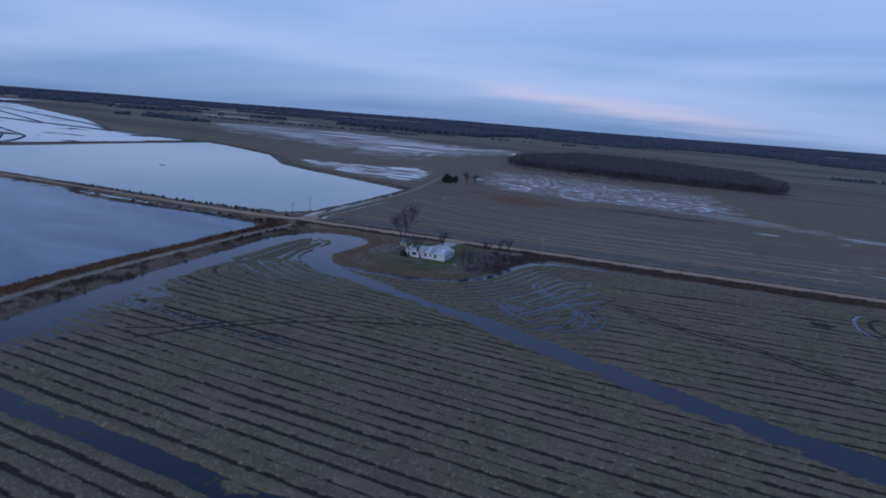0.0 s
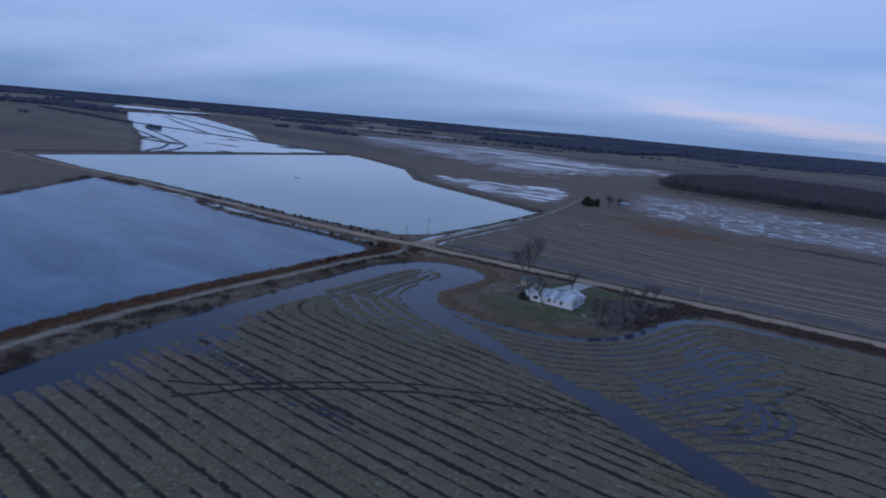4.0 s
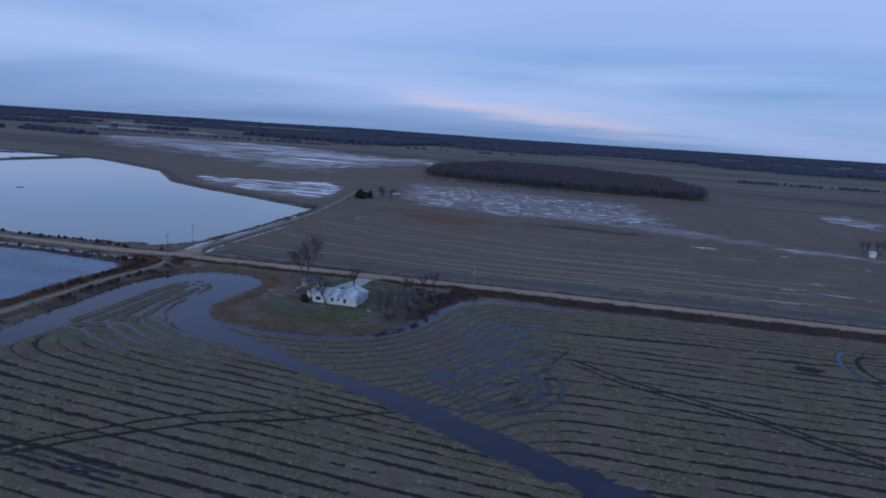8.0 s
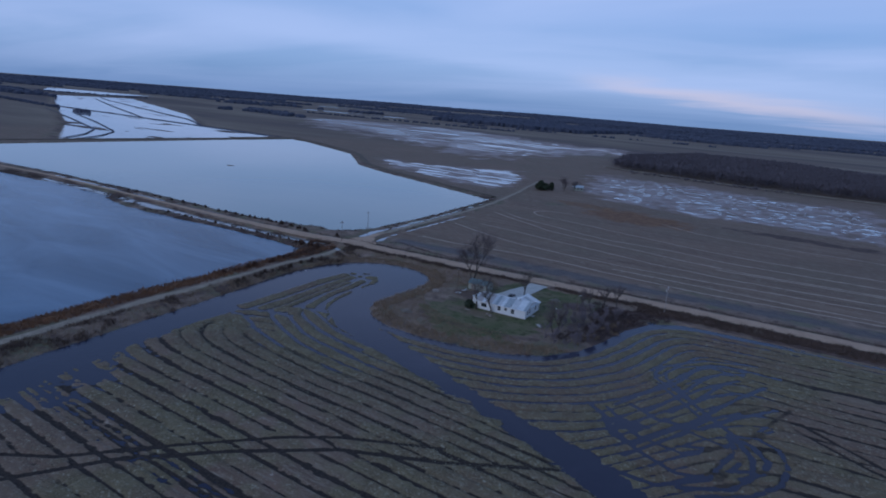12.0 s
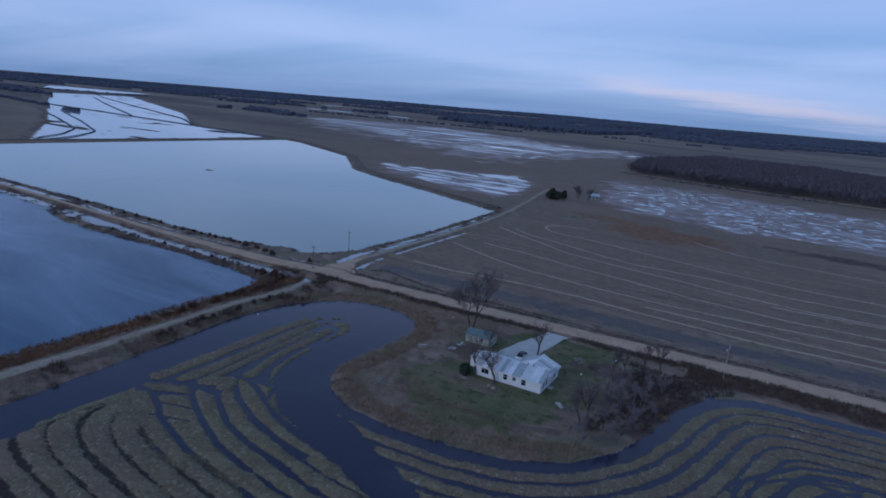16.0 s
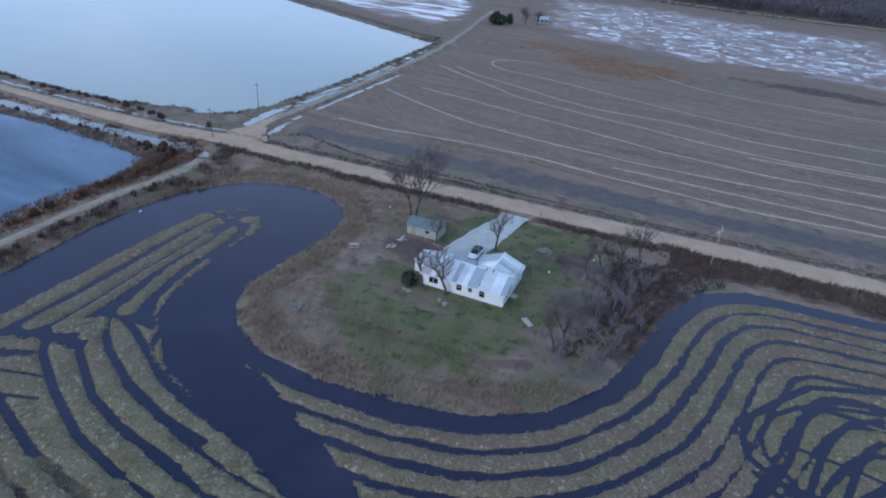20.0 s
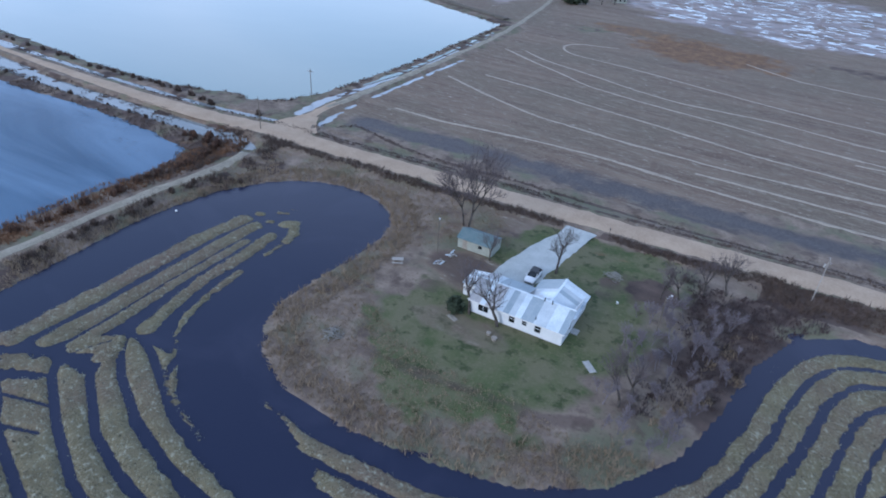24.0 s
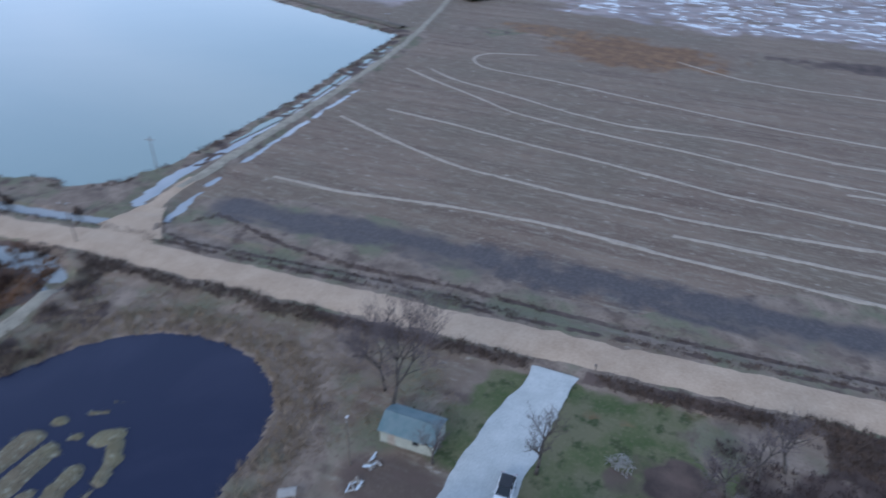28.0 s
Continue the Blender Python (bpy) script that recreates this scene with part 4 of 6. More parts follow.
def part(name, bm, mat, parent=None, label="", soft=False):
    me = bpy.data.meshes.new(name)
    bmesh.ops.recalc_face_normals(bm, faces=bm.faces[:])
    bm.to_mesh(me); bm.free()
    me.materials.append(mat)
    if soft:
        me.shade_smooth()
    ob = new(name, me)
    ob.parent = parent
    return tagged(ob, label)


def thing(name, x, y, z=None, turn=0.0, label="", category="", group="", kind=""):
    e = new(name)
    e.matrix_world = pose(x, y, level(x, y) if z is None else z, 0, 0, turn)
    return tagged(e, label, category, group, kind)


def box(bm, x0, y0, z0, x1, y1, z1, bevel=0.0):
    made = bmesh.ops.create_cube(bm, size=1.0, matrix=Matrix.Translation(((x0 + x1) / 2, (y0 + y1) / 2, (z0 + z1) / 2)) @ Matrix.Diagonal((x1 - x0, y1 - y0, z1 - z0, 1)))
    if bevel:
        edges = {e for v in made["verts"] for e in v.link_edges}
        bmesh.ops.bevel(bm, geom=list(edges), offset=bevel, segments=2, affect="EDGES")
    return bm


def boxed(*a, **k):
    return box(bmesh.new(), *a, **k)


def solid(bm, ring, z0, z1):
    """A prism over a ring of places; z1 may be a list of heights."""
    n = len(ring)
    z1 = z1 if isinstance(z1, (list, tuple)) else [z1] * n
    lo = [bm.verts.new((x, y, z0)) for x, y in ring]
    hi = [bm.verts.new((x, y, z)) for (x, y), z in zip(ring, z1)]
    bm.faces.new(lo[::-1]); bm.faces.new(hi)
    for i in range(n):
        bm.faces.new((lo[i], lo[(i + 1) % n], hi[(i + 1) % n], hi[i]))
    return bm


def tube(bm, a, b, r0, r1, sides=6):
    """A tapered limb from a to b."""
    a, b = Vector(a), Vector(b)
    q = (b - a).to_track_quat("Z", "Y")
    rings = []
    for c, r in ((a, r0), (b, r1)):
        rings.append([bm.verts.new(c + q @ Vector((r * math.cos(t), r * math.sin(t), 0))) for t in (2 * math.pi * i / sides for i in range(sides))])
    for i in range(sides):
        bm.faces.new((rings[0][i], rings[0][(i + 1) % sides], rings[1][(i + 1) % sides], rings[1][i]))
    bm.faces.new(rings[1])
    bm.faces.new(rings[0][::-1])
    return bm


SIDING = surface("white_siding", (0.58, 0.60, 0.61), (0.70, 0.71, 0.71), 0.6, 0.6, 0.05)
METAL_WHITE = surface("white_roof_sheet", (0.44, 0.50, 0.545), (0.68, 0.73, 0.755), 0.5, 0.42, 0.05, spec=0.5, each=0.2)
METAL_GREY = surface("weathered_roof_sheet", (0.26, 0.32, 0.355), (0.37, 0.425, 0.46), 0.7, 0.45, 0.05, spec=0.5)
METAL_TAN = surface("rusted_roof_sheet", (0.34, 0.33, 0.335), (0.53, 0.52, 0.52), 0.9, 0.5, 0.05, spec=0.4, each=0.12)
TEAL_ROOF = surface("faded_teal_roof", (0.085, 0.15, 0.16), (0.175, 0.22, 0.225), 0.8, 0.6, 0.1)
SHED_WALL = surface("shed_boards", (0.25, 0.265, 0.225), (0.38, 0.39, 0.335), 1.2, 0.8, 0.1)
TRIM_WHITE = surface("white_trim", (0.60, 0.61, 0.61), (0.72, 0.72, 0.71), 1.0, 0.5, 0.0)
CONCRETE = surface("concrete", (0.28, 0.275, 0.26), (0.42, 0.41, 0.385), 1.5, 0.9, 0.1)
WOOD_GREY = surface("weathered_wood", (0.20, 0.17, 0.14), (0.36, 0.32, 0.27), 2.0, 0.85, 0.1)
PALE_WOOD = surface("bleached_planks", (0.27, 0.25, 0.225), (0.42, 0.39, 0.355), 2.0, 0.85, 0.1)
POLE_WOOD = surface("pole_wood", (0.10, 0.085, 0.07), (0.18, 0.15, 0.12), 2.0, 0.85, 0.1)
RUBBER = surface("black_rubber", (0.015, 0.015, 0.016), (0.03, 0.03, 0.03), 3.0, 0.8, 0.0)
STEEL = surface("dull_steel", (0.45, 0.46, 0.47), (0.6, 0.6, 0.6), 3.0, 0.35, 0.0, metal=0.9)
CAR_PAINT = surface("white_car_paint", (0.68, 0.69, 0.70), (0.74, 0.75, 0.76), 0.5, 0.22, 0.0, spec=0.6)
CAR_BLACK = surface("dark_trim", (0.02, 0.022, 0.025), (0.035, 0.035, 0.04), 2.0, 0.4, 0.0)
LAMP_RED = surface("red_lens", (0.30, 0.02, 0.02), (0.4, 0.03, 0.03), 2.0, 0.2, 0.0)
LAMP_CLEAR = surface("clear_lens", (0.6, 0.62, 0.65), (0.75, 0.77, 0.8), 2.0, 0.15, 0.0)
EVERGREEN = surface("evergreen_leaf", (0.022, 0.032, 0.02), (0.05, 0.065, 0.035), 0.8, 0.8, 0.0)
REED_LEAF = surface("dry_reed_leaf", (0.17, 0.125, 0.085), (0.33, 0.25, 0.17), 0.6, 0.9, 0.0)
RUSSET = surface("russet_weed", (0.10, 0.058, 0.038), (0.24, 0.125, 0.066), 0.09, 0.9, 0.0)
DARK_WEED = surface("dark_weed", (0.07, 0.052, 0.044), (0.14, 0.10, 0.08), 0.4, 0.9, 0.0)
BLUE_PAINT = surface("pale_blue_tarp", (0.40, 0.46, 0.50), (0.56, 0.60, 0.62), 1.2, 0.6, 0.1)


def glass_material():
    m, t, p = material("window_glass")
    p.inputs["Base Color"].default_value = (0.012, 0.016, 0.02, 1)
    p.inputs["Roughness"].default_value = 0.05
    p.inputs["IOR"].default_value = 1.5
    return m


GLASS = glass_material()

# ---- driveway ----
def build_drive():
    """Gravel apron from the road to the back of the house."""
    rows = []
    for k in range(31):
        s = k / 30
        y = 244.0 - 27.4 * s
        mid = np.interp(s, [0, 0.1, 0.27, 0.5, 0.75, 1], [-99.4, -99.6, -100.5, -101.2, -101.8, -101.6])
        half = np.interp(s, [0, 0.06, 0.27, 0.5, 0.75, 1], [3.1, 2.6, 3.3, 3.6, 3.8, 3.8])
        l = half + 0.35 * noise.noise((k * 0.3, 0, 0)) + 0.25 * noise.noise((k * 1.3, 3, 0)); r = half + 0.35 * noise.noise((k * 0.3, 7, 0)) + 0.25 * noise.noise((k * 1.3, 9, 0))
        rows.append([(mid - l + (l + r) * j / 8, y + 0.03 * (mid - 4 + j)) for j in range(9)])
    X = np.array([[p[0] for p in r] for r in rows]); Y = np.array([[p[1] for p in r] for r in rows])
    Z = ground_heights(X, Y)[0]
    Z = np.maximum(Z, np.interp(np.linspace(0, 1, 31), [0, 0.06, 0.28, 1], [0.96, 0.94, 0.62, 0.52])[:, None]) + 0.05
    Z[:, 0] -= 0.14; Z[:, -1] -= 0.14
    return tagged(sheet("driveway", X, Y, Z, PALE_GRAVEL), "pale grey gravel driveway from the road to the house", "driveway", kind="structure")


build_drive()


# ---- white farmhouse ----
def ribbed_panel(width, length, ribs=4):
    """A roof sheet in its own plane: x across, y up the slope, with standing ribs."""
    bm = bmesh.new()
    prof = []
    for i in range(ribs):
        c = (i + 0.5) / ribs * width
        prof += [(c - 0.05, 0.0), (c - 0.025, 0.03), (c + 0.025, 0.03), (c + 0.05, 0.0)]
    prof = [(0.006, 0.0)] + prof + [(width - 0.006, 0.0)]
    a = [bm.verts.new((x, 0, z)) for x, z in prof]
    b = [bm.verts.new((x, length, z)) for x, z in prof]
    for i in range(len(prof) - 1):
        bm.faces.new((a[i], a[i + 1], b[i + 1], b[i]))
    lo = [bm.verts.new((x, y, -0.03)) for x, y in ((0.006, 0), (width - 0.006, 0), (width - 0.006, length), (0.006, length))]
    bm.faces.new((lo[0], lo[1], a[-1], a[0])); bm.faces.new((lo[2], lo[3], b[0], b[-1]))
    bm.faces.new(lo[::-1])
    return bm


def window(parent, w, h, m):
    """A framed window; m sets it into a wall whose face looks along -y."""
    f = bmesh.new()
    for x0, x1, z0, z1 in ((-w / 2 - 0.07, -w / 2, -0.07, h + 0.07), (w / 2, w / 2 + 0.07, -0.07, h + 0.07), (-w / 2, w / 2, -0.07, 0), (-w / 2, w / 2, h, h + 0.07), (-0.02, 0.02, 0, h) if w > 1.2 else (-w / 2, w / 2, h / 2 - 0.02, h / 2 + 0.02)):
        box(f, x0, -0.05, z0, x1, 0.03, z1)
    win = part("window", f, TRIM_WHITE, parent)
    win.matrix_basis = m
    part("pane", boxed(-w / 2, -0.012, 0, w / 2, 0.012, h), GLASS, win, "dark window glass")
    part("window_sill", boxed(-w / 2 - 0.12, -0.11, -0.11, w / 2 + 0.12, 0.0, -0.07, bevel=0.008), TRIM_WHITE, win)
    return win


def wall_with_holes(bm, x0, x1, z0, z1, thick, holes):
    """A wall along x with its face at y = 0, cut by openings (x, w, z, h)."""
    xs = sorted({x0, x1, *[h[0] - h[1] / 2 for h in holes], *[h[0] + h[1] / 2 for h in holes]})
    zs = sorted({z0, z1, *[h[2] for h in holes], *[h[2] + h[3] for h in holes]})
    for xa, xb in zip(xs, xs[1:]):
        for za, zb in zip(zs, zs[1:]):
            cx, cz = (xa + xb) / 2, (za + zb) / 2
            if any(abs(cx - h[0]) < h[1] / 2 and h[2] < cz < h[2] + h[3] for h in holes):
                continue
            box(bm, xa, 0, za, xb, thick, zb)
    return bm


def slope_panels(parent, origin, along, up, count, width, lengths, greys, tans=()):
    """Sheets side by side on one roof slope; lengths per sheet as (start, length) up the slope."""
    o, a, u = Vector(origin), Vector(along).normalized(), Vector(up).normalized()
    n = a.cross(u)
    for i in range(count):
        start, length = lengths(i)
        if length < 0.15:
            continue
        p = part("roof_sheet", ribbed_panel(width, length), METAL_GREY if i in greys else (METAL_TAN if i in tans else METAL_WHITE), parent, "weathered grey sheet" if i in greys else ("stained dull sheet" if i in tans else ""))
        q = o + a * (i * width) + u * start + n * 0.03 * (1 + 0.15 * (i % 3))
        p.matrix_basis = Matrix(((a.x, u.x, n.x, q.x), (a.y, u.y, n.y, q.y), (a.z, u.z, n.z, q.z), (0, 0, 0, 1)))


def build_house():
    base = 0.50
    h = thing("farmhouse", -102.65, 207.5, base, 4.4, "single-storey white farmhouse with patched white metal roof", "house")
    L, D, E, R, V = 14.4, 7.7, 2.5, 3.95, 3.75       # length, depth, eave, ridge, ridge line
    WX0, WX1, WY, WR = 7.2, 14.4, 10.4, 3.95           # north wing
    part("foundation", solid(bmesh.new(), [(0.06, 0.06), (L - 0.06, 0.06), (L - 0.06, WY - 0.06), (WX0 + 0.06, WY - 0.06), (WX0 + 0.06, D - 0.06), (0.06, D - 0.06)], -0.4, 0.15), CONCRETE, h, "grey block foundation")
    # south wall with its four windows, in lapped boards
    holes = [(2.1, 1.6, 0.85, 1.05), (6.7, 0.9, 0.9, 1.25), (8.65, 0.7, 1.2, 0.8), (10.7, 0.9, 0.85, 1.25)]
    w = part("wall", wall_with_holes(bmesh.new(), 0, L, 0.15, E, 0.16, holes), SIDING, h)
    for x, ww, z, hh in holes:
        window(h, ww, hh, pose(x, 0.03, z))
    boards = bmesh.new()
    for k in range(14):
        z = 0.18 + k * 0.165
        for xa, xb in [(0, 1.25), (2.95, 6.2), (7.2, 8.25), (9.05, 10.2), (11.2, L)] if 0.75 < z < 2.0 else [(0, L)]:
            solid(boards, [(xa, -0.02), (xb, -0.02), (xb, 0.0), (xa, 0.0)], z, z + 0.15)
    part("siding", boards, SIDING, h)
    # east wall with gable, two windows
    def end_wall(name, x, y0, y1, ridge, flip, wins):
        b = bmesh.new()
        wall_with_holes(b, y0, y1, 0.15, E, 0.16, wins)
        solid2 = [(y0, E), (y1, E), (ridge, R - 0.05)]
        lo = [b.verts.new((p, 0, q)) for p, q in solid2]; hi = [b.verts.new((p, 0.16, q)) for p, q in solid2]
        b.faces.new(lo); b.faces.new(hi[::-1])
        for i in range(3):
            b.faces.new((lo[i], hi[i], hi[(i + 1) % 3], lo[(i + 1) % 3]))
        o = part(name, b, SIDING, h)
        m = pose(x, 0, 0, 0, 0, 90)
        o.matrix_basis = m
        for p, ww, z, hh in wins:
            window(h, ww, hh, m @ pose(p, 0.03, z))
        return m
    end_wall("wall", L, 0.16, WY, V, False, [(1.6, 0.7, 0.9, 1.2), (3.2, 0.7, 0.9, 1.2), (7.8, 0.9, 0.9, 1.1)])
    part("wall", solid(bmesh.new(), [(0, 0.16), (0.16, 0.16), (0.16, D), (0, D)], 0.15, E), SIDING, h)
    part("gable", solid(bmesh.new(), [(0, 0.05), (0.16, 0.05), (0.16, V), (0.16, D - 0.05), (0, D - 0.05), (0, V)], E, [E + 0.02, E + 0.02, R - 0.06, E + 0.02, E + 0.02, R - 0.06]), SIDING, h)
    part("wall", wall_with_holes(bmesh.new(), 0.16, WX0, 0.15, E, 0.16, [(4.6, 0.95, 0.15, 2.05)]), SIDING, h).matrix_basis = pose(0, D - 0.16, 0)
    door = part("back_door", boxed(4.13, D - 0.10, 0.16, 5.07, D - 0.05, 2.18, bevel=0.01), TRIM_WHITE, h, "white panelled back door")
    part("handle", boxed(4.95, D - 0.05, 1.1, 5.0, D + 0.0, 1.18), STEEL, door)
    part("wall", solid(bmesh.new(), [(WX0, D - 0.16), (WX0 + 0.16, D - 0.16), (WX0 + 0.16, WY), (WX0, WY)], 0.15, E), SIDING, h)
    part("wall", solid(bmesh.new(), [(WX0 + 0.16, WY - 0.16), (WX1 - 0.16, WY - 0.16), (WX1 - 0.16, WY), (WX0 + 0.16, WY)], 0.15, E), SIDING, h)
    mid = (WX0 + WX1) / 2
    part("gable", solid(bmesh.new(), [(WX0, WY - 0.16), (mid, WY - 0.16), (WX1, WY - 0.16), (WX1, WY), (mid, WY), (WX0, WY)], E, [E + 0.02, WR - 0.06, E + 0.02, E + 0.02, WR - 0.06, E + 0.02]), SIDING, h)
    # roof deck and sheets: south slope, north slope, wing
    O = 0.35
    def deck(pts):
        b = bmesh.new()
        lo = [b.verts.new((x, y, z - 0.10)) for x, y, z in pts]; hi = [b.verts.new((x, y, z)) for x, y, z in pts]
        b.faces.new(hi); b.faces.new(lo[::-1])
        for i in range(len(pts)):
            b.faces.new((lo[i], lo[(i + 1) % len(pts)], hi[(i + 1) % len(pts)], hi[i]))
        part("roof", b, TRIM_WHITE, h)
    ks = (R - E) / V
    eS = E - O * ks
    kn = (R - E) / (D - V)
    eN = E - O * kn
    kw = (WR - E) / (mid - WX0)
    deck([(-O, -O, eS), (L + O, -O, eS), (L + O, V, R), (-O, V, R)])
    deck([(-O, V, R), (WX0, V, R), (WX0, D + O, eN), (-O, D + O, eN)])
    deck([(WX0 - O, D - 2.6, E - O * kw), (mid, V, WR - 0.004), (mid, WY + O, WR), (WX0 - O, WY + O, E - O * kw)])
    deck([(mid, V, WR), (WX1 + O, V, E - O * kw), (WX1 + O, WY + O, E - O * kw), (mid, WY + O, WR)])
    slopeS = math.hypot(V + O, R - eS)
    slope_panels(h, (-O, -O, eS), (1, 0, 0), (0, V + O, R - eS), 16, (L + 2 * O) / 16, lambda i: (0, slopeS + 0.02), {6, 9, 10, 15}, {0, 1, 3, 4})
    slopeN = math.hypot(D + O - V, R - eN)
    slope_panels(h, (WX0, D + O, eN), (-1, 0, 0), (0, V - D - O, R - eN), 8, (WX0 + O) / 8, lambda i: (0, slopeN + 0.02), {0, 1, 2, 3, 4}, {6, 7})
    slopeW = math.hypot(mid - WX0 + O, WR - (E - O * kw))
    nW = 7
    wid = (WY + O - V) / nW
    slope_panels(h, (WX0 - O, WY + O, E - O * kw), (0, -1, 0), (mid - WX0 + O, 0, WR - E + O * kw), nW, wid, lambda i: (0 if i < 3 else (i - 2) * 0.8, slopeW - (0 if i < 3 else (i - 2) * 0.8)), {0, 1, 2})
    slope_panels(h, (WX1 + O, V, E - O * kw), (0, 1, 0), (mid - WX1 - O, 0, WR - E + O * kw), nW, wid, lambda i: (0, slopeW + 0.02), {3})
    part("ridge_cap", box(boxed(-O, V - 0.16, R + 0.02, L + O, V + 0.16, R + 0.09, bevel=0.02), mid - 0.16, V + 0.16, WR + 0.02, mid + 0.16, WY + O, WR + 0.085), METAL_WHITE, h)
    part("fascia", boxed(-O, -O - 0.03, eS - 0.17, L + O, -O - 0.002, eS + 0.01), TRIM_WHITE, h)
    pipe = tube(bmesh.new(), (10.1, 0.35, 2.6), (10.1, 0.35, 3.15), 0.06, 0.06, 10)
    part("vent_pipe", pipe, CAR_BLACK, h, "short dark vent pipe")
    pipe2 = tube(bmesh.new(), (11.2, V - 0.25, 3.7), (11.2, V - 0.25, 4.4), 0.08, 0.08, 10)
    part("vent_pipe", pipe2, CAR_BLACK, h, "short dark vent pipe")
    part("vent_pipe", tube(bmesh.new(), (10.0, V - 0.2, 3.7), (10.0, V - 0.2, 4.45), 0.08, 0.08, 10), CAR_BLACK, h, "short dark vent pipe")
    # west lean-to porch
    part("porch", box(box(boxed(-3.0, 3.4, 0.0, -2.86, 7.4, 2.05), -2.86, 3.4, 0.0, 0.0, 3.54, 2.05), -2.86, 7.26, 0.0, 0.0, 7.4, 2.05), SIDING, h, "low enclosed white porch")
    sl = math.hypot(3.25, 0.4)
    slope_panels(h, (-3.25, 7.6, 2.08), (0, -1, 0), (3.25, 0, 0.4), 5, 0.87, lambda i: (0, sl), {1, 4})
    part("porch_step", box(boxed(L + 0.02, 3.6, -0.25, L + 1.1, 4.9, 0.15, bevel=0.02), L + 1.1, 3.8, -0.25, L + 1.45, 4.7, -0.02), CONCRETE, h, "grey concrete side step")
    return h


build_house()


def build_shed():
    s = thing("garden_shed", -114.3, 221.9, None, 4.0, "small pale board shed with faded teal roof", "shed")
    L, D, E, R = 6.4, 3.9, 2.0, 2.9
    part("wall", wall_with_holes(bmesh.new(), 0, L, -0.15, E, 0.08, [(1.4, 0.9, 0.0, 1.85), (4.3, 0.7, 0.95, 0.6)]), SHED_WALL, s)
    part("wall", solid(bmesh.new(), [(0, D - 0.08), (L, D - 0.08), (L, D), (0, D)], -0.15, E), SHED_WALL, s)
    for x in (0, L - 0.08):
        part("wall", solid(bmesh.new(), [(x, 0.08), (x + 0.08, 0.08), (x + 0.08, D / 2), (x + 0.08, D - 0.08), (x, D - 0.08), (x, D / 2)], -0.15, [E, E, R - 0.1, E, E, R - 0.1]), SHED_WALL, s)
    d = part("door", boxed(0.96, -0.03, 0.0, 1.84, 0.03, 1.83, bevel=0.01), WOOD_GREY, s, "grey plank door")
    part("handle", boxed(1.7, -0.07, 0.9, 1.75, -0.03, 1.0), STEEL, d)
    part("pane", boxed(3.96, 0.02, 0.96, 4.64, 0.05, 1.54), GLASS, s, "dark window glass")
    for k in range(16):
        bx = 0.2 + k * 0.4
        if abs(bx - 1.4) > 0.5 and abs(bx - 4.3) > 0.4:
            part("batten", boxed(bx - 0.02, -0.02, -0.1, bx + 0.02, -0.002, E), SHED_WALL, s)
    for sy, y0 in ((1, -0.25), (-1, D + 0.25)):
        z0 = E - 0.25 * (R - E) / (D / 2)
        sl = math.hypot(D / 2 + 0.25, R - z0)
        slope = Vector((0, sy * (D / 2 + 0.25), R - z0)).normalized()
        for i in range(7):
            w = (L + 0.4) / 7
            p = part("roof_sheet", ribbed_panel(w, sl, 3), TEAL_ROOF, s)
            a = Vector((1, 0, 0)) * sy
            nn = a.cross(slope)
            q = Vector((-0.2 if sy > 0 else L + 0.2, y0, z0)) + a * (i * w) + nn * 0.05
            p.matrix_basis = Matrix(((a.x, slope.x, nn.x, q.x), (a.y, slope.y, nn.y, q.y), (a.z, slope.z, nn.z, q.z), (0, 0, 0, 1)))
    return s


build_shed()


